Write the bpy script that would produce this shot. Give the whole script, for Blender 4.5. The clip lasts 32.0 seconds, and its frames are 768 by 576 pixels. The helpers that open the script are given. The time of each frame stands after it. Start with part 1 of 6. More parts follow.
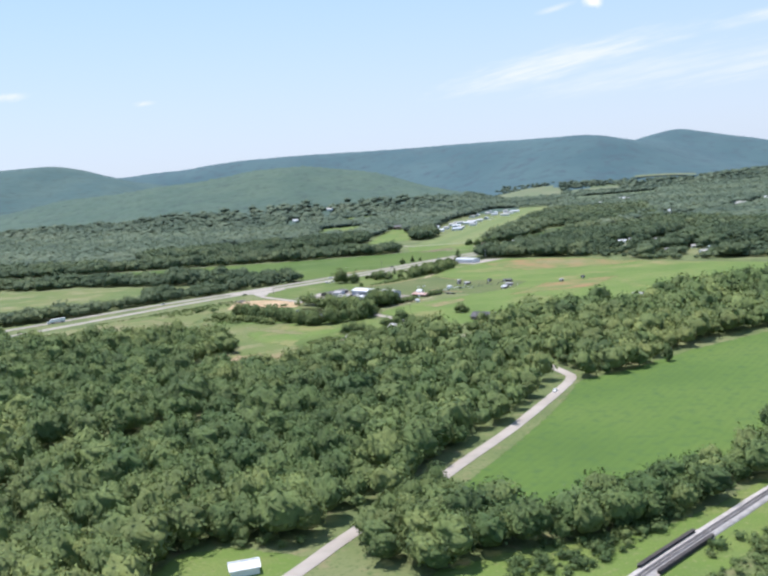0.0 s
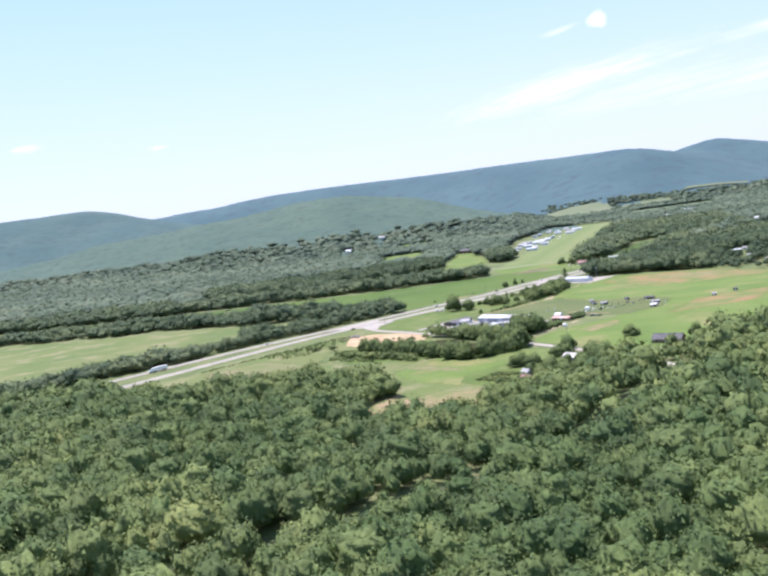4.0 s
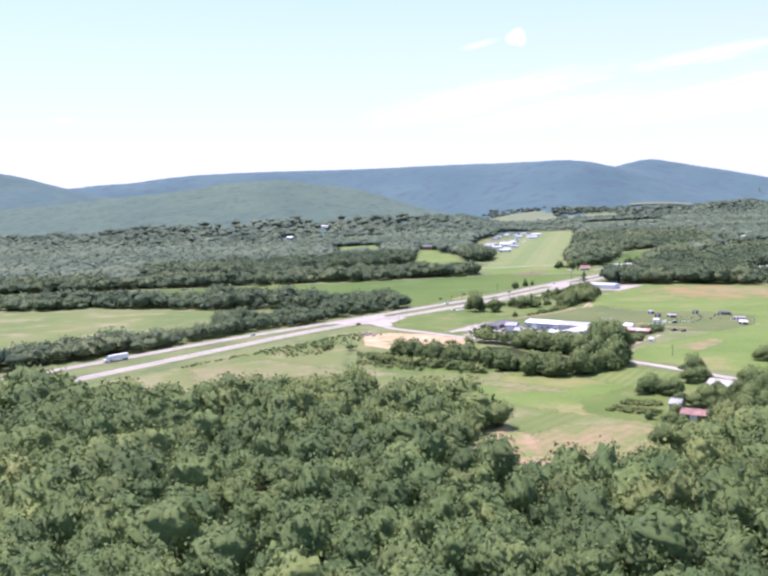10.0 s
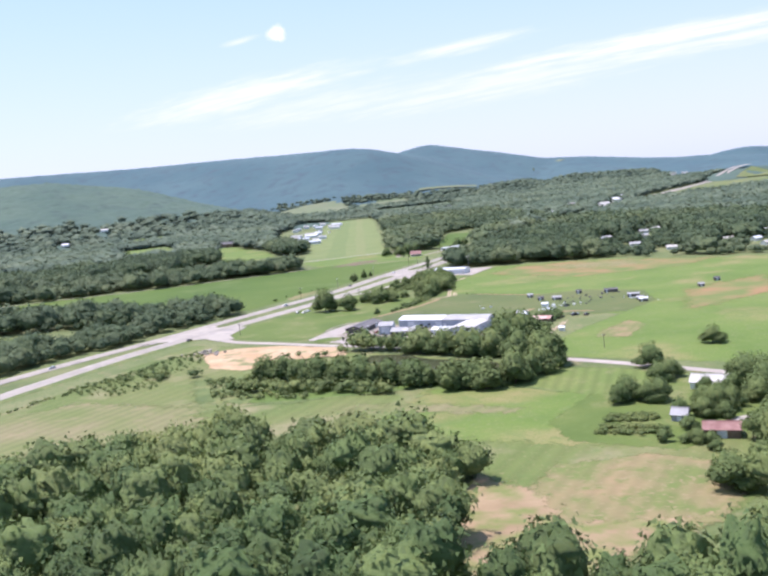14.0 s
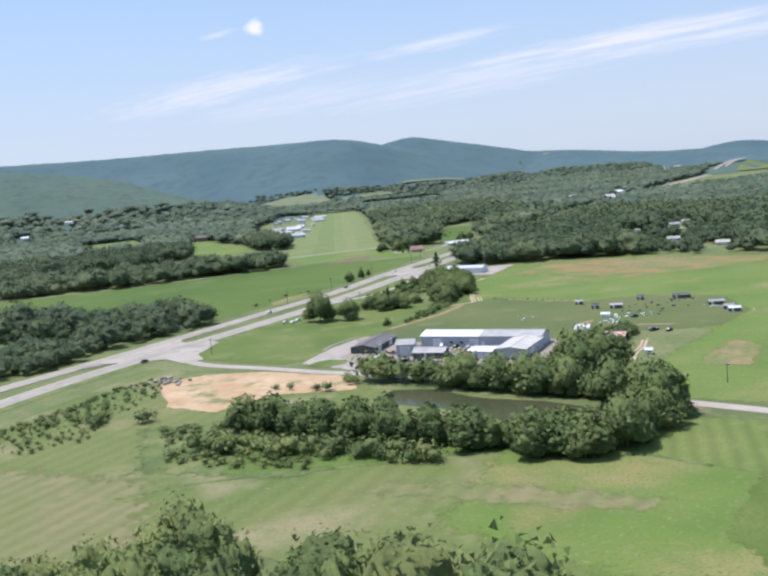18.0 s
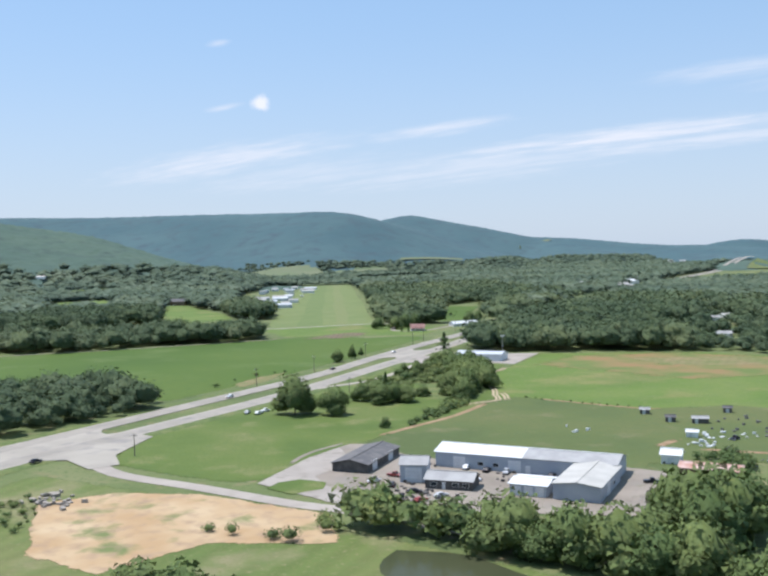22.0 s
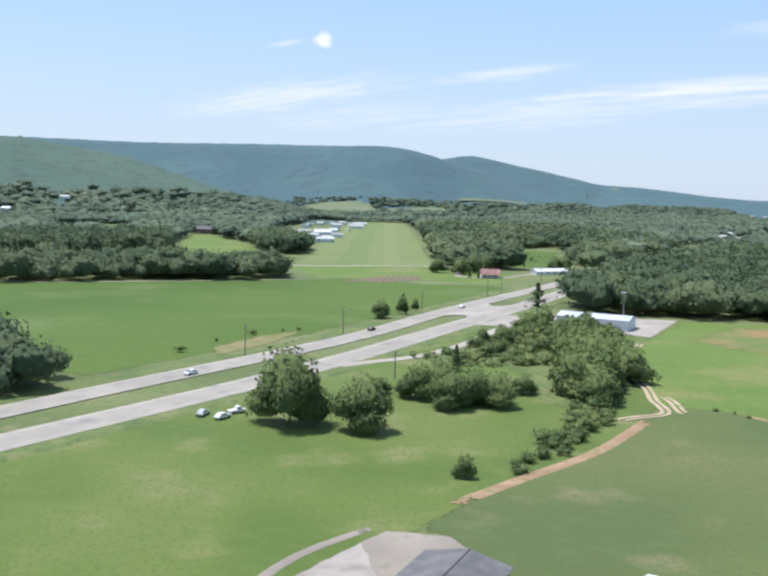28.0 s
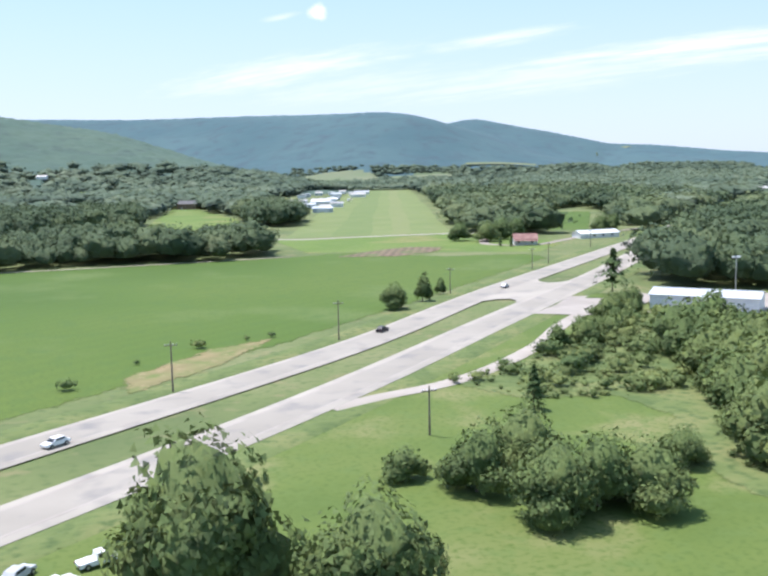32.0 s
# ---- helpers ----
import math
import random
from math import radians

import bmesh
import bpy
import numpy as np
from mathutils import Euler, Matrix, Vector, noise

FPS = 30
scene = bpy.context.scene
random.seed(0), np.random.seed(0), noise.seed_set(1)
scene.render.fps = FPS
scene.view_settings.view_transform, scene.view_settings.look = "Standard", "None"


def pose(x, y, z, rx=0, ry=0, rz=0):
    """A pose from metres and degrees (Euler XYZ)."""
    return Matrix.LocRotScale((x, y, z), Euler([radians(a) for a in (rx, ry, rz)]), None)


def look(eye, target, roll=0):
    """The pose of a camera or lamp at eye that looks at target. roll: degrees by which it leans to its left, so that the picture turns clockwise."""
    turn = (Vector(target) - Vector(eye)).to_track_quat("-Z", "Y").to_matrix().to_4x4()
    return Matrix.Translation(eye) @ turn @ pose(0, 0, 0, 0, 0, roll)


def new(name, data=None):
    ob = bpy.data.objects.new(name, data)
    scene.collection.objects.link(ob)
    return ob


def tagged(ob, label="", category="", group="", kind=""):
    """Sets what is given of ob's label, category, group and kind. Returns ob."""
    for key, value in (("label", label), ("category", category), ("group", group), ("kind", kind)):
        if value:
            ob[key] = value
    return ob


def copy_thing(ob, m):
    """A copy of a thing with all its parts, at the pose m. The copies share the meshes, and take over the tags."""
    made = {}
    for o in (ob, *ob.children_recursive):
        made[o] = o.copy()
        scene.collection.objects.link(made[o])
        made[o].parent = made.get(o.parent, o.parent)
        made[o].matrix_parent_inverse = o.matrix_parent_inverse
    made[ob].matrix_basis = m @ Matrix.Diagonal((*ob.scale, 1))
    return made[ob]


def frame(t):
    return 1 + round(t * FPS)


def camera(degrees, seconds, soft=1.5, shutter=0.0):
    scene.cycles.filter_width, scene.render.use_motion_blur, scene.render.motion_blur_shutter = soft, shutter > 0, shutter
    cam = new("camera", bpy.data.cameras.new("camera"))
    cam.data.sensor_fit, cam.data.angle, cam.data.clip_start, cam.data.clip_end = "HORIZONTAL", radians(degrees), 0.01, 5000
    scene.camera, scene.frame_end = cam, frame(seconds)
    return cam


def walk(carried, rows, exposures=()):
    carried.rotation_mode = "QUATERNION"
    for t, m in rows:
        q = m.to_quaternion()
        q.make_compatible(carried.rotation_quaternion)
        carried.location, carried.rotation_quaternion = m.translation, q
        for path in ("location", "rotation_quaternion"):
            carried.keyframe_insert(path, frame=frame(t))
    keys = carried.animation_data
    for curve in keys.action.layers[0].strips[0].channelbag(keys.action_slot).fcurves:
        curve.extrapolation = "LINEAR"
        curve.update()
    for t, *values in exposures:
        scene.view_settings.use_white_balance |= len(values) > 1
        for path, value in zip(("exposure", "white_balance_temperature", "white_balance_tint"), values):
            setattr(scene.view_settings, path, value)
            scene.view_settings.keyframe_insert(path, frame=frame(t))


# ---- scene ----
cam = camera(45.05, 32.0, soft=2.6)
PATH = [
    (0.0, look((3.78, -0.11, 119.72), (3.62, 99.15, 107.60), -4.12)),
    (0.5, look((-11.84, 11.34, 119.30), (-11.58, 110.41, 105.74), -5.13)),
    (1.0, look((-26.65, 22.88, 118.99), (-25.21, 121.92, 105.27), -5.90)),
    (1.5, look((-40.59, 34.59, 118.75), (-37.68, 133.61, 105.08), -5.51)),
    (2.0, look((-53.61, 46.65, 118.52), (-39.63, 144.71, 104.77), -1.30)),
    (2.5, look((-65.62, 59.03, 118.24), (-62.99, 157.80, 102.85), -4.43)),
    (3.0, look((-76.73, 71.40, 117.88), (-76.62, 170.61, 105.38), -6.20)),
    (3.5, look((-87.11, 83.39, 117.44), (-86.62, 182.83, 106.83), -5.86)),
    (4.0, look((-97.07, 94.91, 116.98), (-99.00, 194.51, 108.27), -7.27)),
    (4.5, look((-107.03, 106.11, 116.56), (-107.43, 204.87, 100.86), -7.19)),
    (6.5, look((-147.50, 156.46, 114.41), (-149.57, 255.77, 102.88), -6.96)),
    (7.0, look((-156.14, 172.33, 113.15), (-153.82, 271.30, 99.02), -6.48)),
    (7.5, look((-163.66, 189.29, 111.48), (-158.99, 288.51, 99.97), -5.63)),
    (8.0, look((-170.21, 206.67, 109.50), (-164.20, 305.88, 98.43), -6.33)),
    (8.5, look((-176.02, 224.04, 107.31), (-170.41, 323.11, 94.86), -3.32)),
    (9.0, look((-181.38, 241.25, 104.88), (-172.78, 340.07, 92.27), -3.14)),
    (9.5, look((-186.47, 258.18, 102.24), (-176.46, 357.18, 92.29), -5.13)),
    (10.0, look((-191.33, 274.75, 99.57), (-182.79, 373.92, 89.93), -2.15)),
    (10.5, look((-195.93, 290.99, 97.19), (-183.14, 389.53, 85.94), -2.42)),
    (11.0, look((-200.32, 307.12, 95.35), (-184.54, 404.90, 81.52), 2.73)),
    (11.5, look((-204.44, 323.55, 94.06), (-187.53, 421.28, 81.23), -1.67)),
    (12.0, look((-208.07, 340.74, 93.14), (-189.00, 438.24, 81.79), -5.30)),
    (12.5, look((-210.98, 358.81, 92.38), (-189.43, 455.73, 80.42), -6.56)),
    (13.0, look((-213.07, 377.43, 91.62), (-188.13, 473.47, 79.17), -5.59)),
    (13.5, look((-214.35, 395.95, 90.82), (-185.30, 490.89, 78.88), -4.26)),
    (14.0, look((-214.74, 413.90, 90.01), (-183.21, 508.10, 78.48), -5.25)),
    (14.5, look((-214.12, 431.17, 89.20), (-186.92, 527.16, 82.37), -7.11)),
    (16.5, look((-202.09, 497.96, 85.07), (-177.34, 594.47, 76.52), -8.81)),
    (17.0, look((-197.67, 514.91, 83.67), (-168.44, 609.85, 72.24), -5.99)),
    (17.5, look((-193.16, 531.70, 82.22), (-159.66, 625.01, 69.19), -1.41)),
    (18.0, look((-188.65, 548.04, 80.80), (-154.92, 641.38, 68.56), -4.93)),
    (18.5, look((-184.14, 563.85, 79.38), (-147.65, 656.12, 66.94), -3.25)),
    (19.0, look((-179.57, 579.29, 77.94), (-142.91, 671.69, 67.07), -1.77)),
    (19.5, look((-174.92, 594.60, 76.52), (-141.61, 688.44, 67.29), -2.33)),
    (20.0, look((-170.12, 610.02, 75.05), (-138.34, 704.43, 66.32), -3.86)),
    (20.5, look((-165.12, 625.58, 73.47), (-131.96, 719.30, 62.73), -3.35)),
    (21.0, look((-159.87, 641.18, 71.79), (-127.08, 734.96, 60.43), -2.34)),
    (21.5, look((-154.38, 656.73, 70.06), (-120.12, 750.09, 59.60), -3.45)),
    (22.0, look((-148.66, 672.19, 68.26), (-113.27, 765.64, 64.45), -1.31)),
    (22.5, look((-142.79, 687.50, 66.47), (-108.32, 781.20, 60.89), -0.86)),
    (23.0, look((-136.93, 702.57, 64.77), (-102.35, 795.98, 55.88), 0.71)),
    (23.5, look((-131.23, 717.38, 63.18), (-95.70, 810.56, 55.67), -2.58)),
    (24.0, look((-125.79, 732.02, 61.67), (-91.98, 825.85, 54.43), -1.55)),
    (24.5, look((-120.67, 746.64, 60.16), (-88.24, 840.93, 52.51), -1.40)),
    (26.5, look((-102.71, 806.71, 54.51), (-71.79, 901.38, 45.39), 1.10)),
    (27.0, look((-98.05, 821.96, 53.50), (-69.01, 917.01, 42.46), -1.66)),
    (27.5, look((-93.19, 837.13, 52.67), (-62.67, 931.76, 42.05), 0.98)),
    (28.0, look((-88.21, 852.19, 51.91), (-58.24, 947.08, 42.03), 1.54)),
    (28.5, look((-83.18, 867.16, 51.10), (-49.82, 960.87, 40.90), 2.53)),
    (29.0, look((-78.16, 882.03, 50.12), (-44.34, 975.40, 38.39), 1.69)),
    (29.5, look((-73.24, 896.78, 48.89), (-39.22, 990.07, 37.10), 0.65)),
    (30.0, look((-68.44, 911.48, 47.37), (-35.32, 1005.10, 35.60), 0.71)),
    (30.5, look((-63.88, 926.13, 45.66), (-32.74, 1020.42, 33.80), 1.82)),
    (31.0, look((-59.82, 940.49, 44.03), (-29.33, 1034.80, 30.73), 2.12)),
    (31.5, look((-56.52, 954.20, 42.76), (-27.24, 1049.12, 31.16), 0.77)),
    (32.0, look((-54.08, 967.03, 41.93), (-24.86, 1061.79, 29.00), -1.03)),
]
from mathutils.geometry import tessellate_polygon

walk(cam, PATH, [(t, stops + 0.09, 6040, tint + 5) for t, stops, tint in ((0.0, 0.5, 14), (2.0, 0.72, 19), (4.0, 0.77, 22), (7.0, 0.88, 31), (9.0, 0.92, 34), (11.0, 0.84, 33), (13.0, 0.78, 28), (14.5, 0.66, 24), (16.5, 0.4, 18), (17.5, 0.34, 16), (19.0, 0.36, 15), (20.5, 0.42, 13), (24.0, 0.12, 10), (28.0, 0.44, 11), (30.0, 0.44, 11), (32.0, 0.72, 14))])

# ---- sky, sun ----
SUN_AZ, SUN_EL = radians(-40), radians(69)
world = bpy.data.worlds.new("sky")
scene.world = world
world.use_nodes = True
wt = world.node_tree
wt.nodes.clear()
w_out = wt.nodes.new("ShaderNodeOutputWorld")
w_bg = wt.nodes.new("ShaderNodeBackground")
w_sky = wt.nodes.new("ShaderNodeTexSky")
w_sky.sky_type = 'NISHITA'
w_sky.sun_disc = False
w_sky.sun_elevation, w_sky.sun_rotation = SUN_EL, SUN_AZ
w_sky.dust_density, w_sky.air_density = 0.6, 1.0
w_bg.inputs[1].default_value = 0.109
w_co = wt.nodes.new("ShaderNodeTexCoord")
w_xyz = wt.nodes.new("ShaderNodeSeparateXYZ")
wt.links.new(w_co.outputs["Generated"], w_xyz.inputs[0])


def sky_math(op, a, b):
    n = wt.nodes.new("ShaderNodeMath")
    n.operation = op
    for k, v in ((0, a), (1, b)):
        if isinstance(v, float):
            n.inputs[k].default_value = v
        else:
            wt.links.new(v, n.inputs[k])
    return n.outputs[0]


def sky_range(v, lo, hi, to0=0.0, to1=1.0):
    n = wt.nodes.new("ShaderNodeMapRange")
    n.interpolation_type = 'SMOOTHSTEP'
    for k, x in zip(("From Min", "From Max", "To Min", "To Max"), (lo, hi, to0, to1)):
        n.inputs[k].default_value = x
    wt.links.new(v, n.inputs["Value"])
    return n.outputs["Result"]


def sky_mix(fac, a, b):
    n = wt.nodes.new("ShaderNodeMixRGB")
    wt.links.new(fac, n.inputs["Fac"])
    for k, v in (("Color1", a), ("Color2", b)):
        if isinstance(v, tuple):
            n.inputs[k].default_value = v
        else:
            wt.links.new(v, n.inputs[k])
    return n.outputs["Color"]


up = sky_math('ADD', w_xyz.outputs["Z"], 0.12)
deck = wt.nodes.new("ShaderNodeCombineXYZ")
wt.links.new(sky_math('DIVIDE', w_xyz.outputs["X"], up), deck.inputs[0])
wt.links.new(sky_math('DIVIDE', w_xyz.outputs["Y"], up), deck.inputs[1])
DRIFT = math.atan2(-0.8, 0.6)


def on_deck(x, y, long, wide):
    """Places on a flat cloud deck seen from below, measured from x, y along and across the wind."""
    mp = wt.nodes.new("ShaderNodeMapping")
    mp.vector_type = 'TEXTURE'
    mp.inputs["Location"].default_value = (x, y, 0)
    mp.inputs["Rotation"].default_value = (0, 0, DRIFT)
    mp.inputs["Scale"].default_value = (long, wide, 1)
    wt.links.new(deck.outputs[0], mp.inputs["Vector"])
    return mp.outputs[0]


def deck_noise(long, wide, scale, detail, rough):
    n = wt.nodes.new("ShaderNodeTexNoise")
    n.inputs["Scale"].default_value, n.inputs["Detail"].default_value, n.inputs["Roughness"].default_value = scale, detail, rough
    wt.links.new(on_deck(0, 0, long, wide), n.inputs["Vector"])
    return n.outputs["Fac"]


haze = sky_range(w_xyz.outputs["Z"], -0.02, 0.3, 0.85, 0.55)
haze_colour = sky_mix(sky_range(w_xyz.outputs["Z"], 0.0, 0.3), (4.05, 4.84, 5.42, 1), (2.78, 4.5, 6.0, 1))
sky_colour = sky_mix(haze, w_sky.outputs[0], haze_colour)
combed = deck_noise(1.0, 0.22, 2.2, 7.0, 0.6)
torn = deck_noise(0.5, 0.25, 3.0, 5.0, 0.6)
wisps = None
for x, y, long, wide, strength in ((0.85, 4.45, 0.95, 0.34, 0.75), (1.62, 3.64, 0.45, 0.15, 0.7), (2.42, 3.5, 1.2, 0.26, 0.95), (2.8, 3.4, 1.2, 0.22, 0.65), (2.1, 4.3, 1.2, 0.5, 0.5), (1.35, 4.7, 0.9, 0.4, 0.4), (2.25, 2.5, 0.4, 0.16, 0.5), (2.6, 2.4, 0.5, 0.14, 0.45), (-1.6, 4.2, 0.12, 0.09, 0.95), (-1.12, 4.62, 0.09, 0.07, 0.85), (0.7, 3.52, 0.12, 0.05, 0.5), (0.55, 2.82, 0.06, 0.04, 0.6)):
    w_len = wt.nodes.new("ShaderNodeVectorMath")
    w_len.operation = 'LENGTH'
    wt.links.new(on_deck(x, y, long, wide), w_len.inputs[0])
    one = sky_range(sky_math('ADD', w_len.outputs["Value"], sky_math('MULTIPLY', torn, 0.9)), 0.5, 1.45, strength, 0.0)
    wisps = one if wisps is None else sky_math('MAXIMUM', wisps, one)
wisps = sky_math('MULTIPLY', wisps, sky_range(combed, 0.3, 0.62, 0.25, 1.0))
sky_colour = sky_mix(wisps, sky_colour, (6.0, 6.25, 6.4, 1))
# one small white puff over the ridge
w_away = wt.nodes.new("ShaderNodeVectorMath")
w_away.operation = 'DISTANCE'
wt.links.new(w_co.outputs["Generated"], w_away.inputs[0])
w_away.inputs[1].default_value = (0.2302, 0.9602, 0.159)
w_curl = wt.nodes.new("ShaderNodeTexNoise")
w_curl.inputs["Scale"].default_value, w_curl.inputs["Detail"].default_value = 70.0, 5.0
wt.links.new(w_co.outputs["Generated"], w_curl.inputs["Vector"])
puff = sky_range(sky_math('ADD', w_away.outputs["Value"], sky_math('MULTIPLY', w_curl.outputs["Fac"], 0.014)), 0.0105, 0.019, 1.0, 0.0)
sky_colour = sky_mix(puff, sky_colour, (6.4, 6.6, 6.7, 1))
wt.links.new(sky_colour, w_bg.inputs[0])
wt.links.new(w_bg.outputs[0], w_out.inputs[0])
sun = new("sun", bpy.data.lights.new("sun", "SUN"))
sun.data.energy, sun.data.angle, sun.data.color = 4.3, radians(0.6), (1.0, 0.95, 0.87)
to_sun = Vector((math.sin(SUN_AZ) * math.cos(SUN_EL), math.cos(SUN_AZ) * math.cos(SUN_EL), math.sin(SUN_EL)))
sun.matrix_world = look(to_sun * 500, (0, 0, 0))

# ---- materials ----


def material(name, colours, scale=1.0, rough=0.9, spots=None, bump=0.0, metal=0.0, island=0.0, through_light=0.0, tint=False, stripes=None, rand=0.0, ragged=False, lift=0.0, porous=0.0, leafy=0.0):
    """Colours blended by noise at two scales; island: spread per piece; tint: spread per tree from the mesh's own value."""
    m = bpy.data.materials.new(name)
    m.use_nodes = True
    t = m.node_tree
    b = t.nodes["Principled BSDF"]
    b.inputs["Roughness"].default_value = rough
    b.inputs["Metallic"].default_value = metal
    b.inputs["Specular IOR Level"].default_value = 0.25
    geo = t.nodes.new("ShaderNodeTexCoord")
    pos = geo.outputs["Object"]
    big = t.nodes.new("ShaderNodeTexNoise")
    big.inputs["Scale"].default_value, big.inputs["Detail"].default_value = scale, 5.0
    t.links.new(pos, big.inputs["Vector"])
    ramp = t.nodes.new("ShaderNodeValToRGB")
    e = ramp.color_ramp.elements
    e[0].position, e[1].position = 0.36, 0.64
    e[0].color, e[1].color = (*colours[0], 1), (*colours[-1], 1)
    for k, c in enumerate(colours[1:-1]):
        e.new(0.36 + 0.28 * (k + 1) / (len(colours) - 1)).color = (*c, 1)
    t.links.new(big.outputs["Fac"], ramp.inputs["Fac"])
    col = ramp.outputs["Color"]
    if stripes:
        wave = t.nodes.new("ShaderNodeTexWave")
        wave.inputs["Scale"].default_value, wave.inputs["Distortion"].default_value = stripes[0], 1.5
        wave.inputs["Detail Scale"].default_value = 0.05
        turn = t.nodes.new("ShaderNodeMapping")
        turn.inputs["Rotation"].default_value = (0, 0, stripes[1])
        t.links.new(pos, turn.inputs["Vector"])
        t.links.new(turn.outputs["Vector"], wave.inputs["Vector"])
        mix = t.nodes.new("ShaderNodeMixRGB")
        mix.blend_type = 'MULTIPLY'
        mix.inputs["Fac"].default_value = stripes[2]
        t.links.new(col, mix.inputs["Color1"])
        t.links.new(wave.outputs["Color"], mix.inputs["Color2"])
        col = mix.outputs["Color"]
    for colour, sc, low, high in spots or ():
        n2 = t.nodes.new("ShaderNodeTexNoise")
        n2.inputs["Scale"].default_value, n2.inputs["Detail"].default_value = sc, 6.0
        t.links.new(pos, n2.inputs["Vector"])
        mr = t.nodes.new("ShaderNodeMapRange")
        mr.inputs["From Min"].default_value, mr.inputs["From Max"].default_value = low, high
        t.links.new(n2.outputs["Fac"], mr.inputs["Value"])
        mix = t.nodes.new("ShaderNodeMixRGB")
        mix.inputs["Color2"].default_value = (*colour, 1)
        t.links.new(mr.outputs["Result"], mix.inputs["Fac"])
        t.links.new(col, mix.inputs["Color1"])
        col = mix.outputs["Color"]
    spread = []
    if island:
        spread.append((t.nodes.new("ShaderNodeNewGeometry").outputs["Random Per Island"], island))
    if rand:
        spread.append((t.nodes.new("ShaderNodeObjectInfo").outputs["Random"], rand))
    if tint:
        at = t.nodes.new("ShaderNodeAttribute")
        at.attribute_name = "tint"
        hsv = t.nodes.new("ShaderNodeHueSaturation")
        mh = t.nodes.new("ShaderNodeMapRange")
        mh.inputs["To Min"].default_value, mh.inputs["To Max"].default_value = 0.525, 0.475
        t.links.new(at.outputs["Fac"], mh.inputs["Value"])
        t.links.new(mh.outputs["Result"], hsv.inputs["Hue"])
        t.links.new(col, hsv.inputs["Color"])
        col = hsv.outputs["Color"]
        spread.append((at.outputs["Fac"], 0.45))
    for source, amount in spread:
        hsv = t.nodes.new("ShaderNodeHueSaturation")
        mr = t.nodes.new("ShaderNodeMapRange")
        mr.inputs["To Min"].default_value, mr.inputs["To Max"].default_value = 1 - amount * 0.6, 1 + amount * 0.6
        t.links.new(source, mr.inputs["Value"])
        t.links.new(mr.outputs["Result"], hsv.inputs["Value"])
        t.links.new(col, hsv.inputs["Color"])
        col = hsv.outputs["Color"]
    t.links.new(col, b.inputs["Base Color"])
    if bump:
        fine = t.nodes.new("ShaderNodeTexNoise")
        fine.inputs["Scale"].default_value, fine.inputs["Detail"].default_value = scale * 8, 4.0
        t.links.new(pos, fine.inputs["Vector"])
        bp = t.nodes.new("ShaderNodeBump")
        bp.inputs["Strength"].default_value, bp.inputs["Distance"].default_value = 0.6, bump
        t.links.new(fine.outputs["Fac"], bp.inputs["Height"])
        t.links.new(bp.outputs["Normal"], b.inputs["Normal"])
    if lift:
        # shading normals lean upward by lift, which lightens the crowns' shaded sides
        up = t.nodes.new("ShaderNodeVectorMath")
        up.operation = 'ADD'
        up.inputs[1].default_value = (0, 0, lift)
        t.links.new(t.nodes.new("ShaderNodeNewGeometry").outputs["Normal"], up.inputs[0])
        unit = t.nodes.new("ShaderNodeVectorMath")
        unit.operation = 'NORMALIZE'
        t.links.new(up.outputs[0], unit.inputs[0])
        if leafy:
            # sprays of leaves turned every way
            spray = t.nodes.new("ShaderNodeTexNoise")
            spray.inputs["Scale"].default_value, spray.inputs["Detail"].default_value, spray.inputs["Roughness"].default_value = leafy, 3.0, 0.65
            t.links.new(pos, spray.inputs["Vector"])
            turned = t.nodes.new("ShaderNodeVectorMath")
            turned.operation = 'MULTIPLY_ADD'
            turned.inputs[1].default_value = (2.6, 2.6, 2.6)
            t.links.new(spray.outputs["Color"], turned.inputs[0])
            level = t.nodes.new("ShaderNodeVectorMath")
            level.operation = 'ADD'
            level.inputs[1].default_value = (-1.3, -1.3, -1.3 + lift)
            t.links.new(t.nodes.new("ShaderNodeNewGeometry").outputs["Normal"], level.inputs[0])
            t.links.new(level.outputs[0], turned.inputs[2])
            t.links.new(turned.outputs[0], unit.inputs[0])
        t.links.new(unit.outputs[0], b.inputs["Normal"])
    if through_light:
        tl = t.nodes.new("ShaderNodeBsdfTranslucent")
        ms = t.nodes.new("ShaderNodeMixShader")
        ms.inputs["Fac"].default_value = through_light
        t.links.new(col, tl.inputs["Color"])
        t.links.new(b.outputs[0], ms.inputs[1])
        t.links.new(tl.outputs[0], ms.inputs[2])
        t.links.new(ms.outputs[0], t.nodes["Material Output"].inputs["Surface"])
        if porous:
            # gaps between leaves finer than the pieces
            gaps = t.nodes.new("ShaderNodeMixShader")
            gaps.inputs["Fac"].default_value = porous
            t.links.new(ms.outputs[0], gaps.inputs[1])
            t.links.new(t.nodes.new("ShaderNodeBsdfTransparent").outputs[0], gaps.inputs[2])
            t.links.new(gaps.outputs[0], t.nodes["Material Output"].inputs["Surface"])
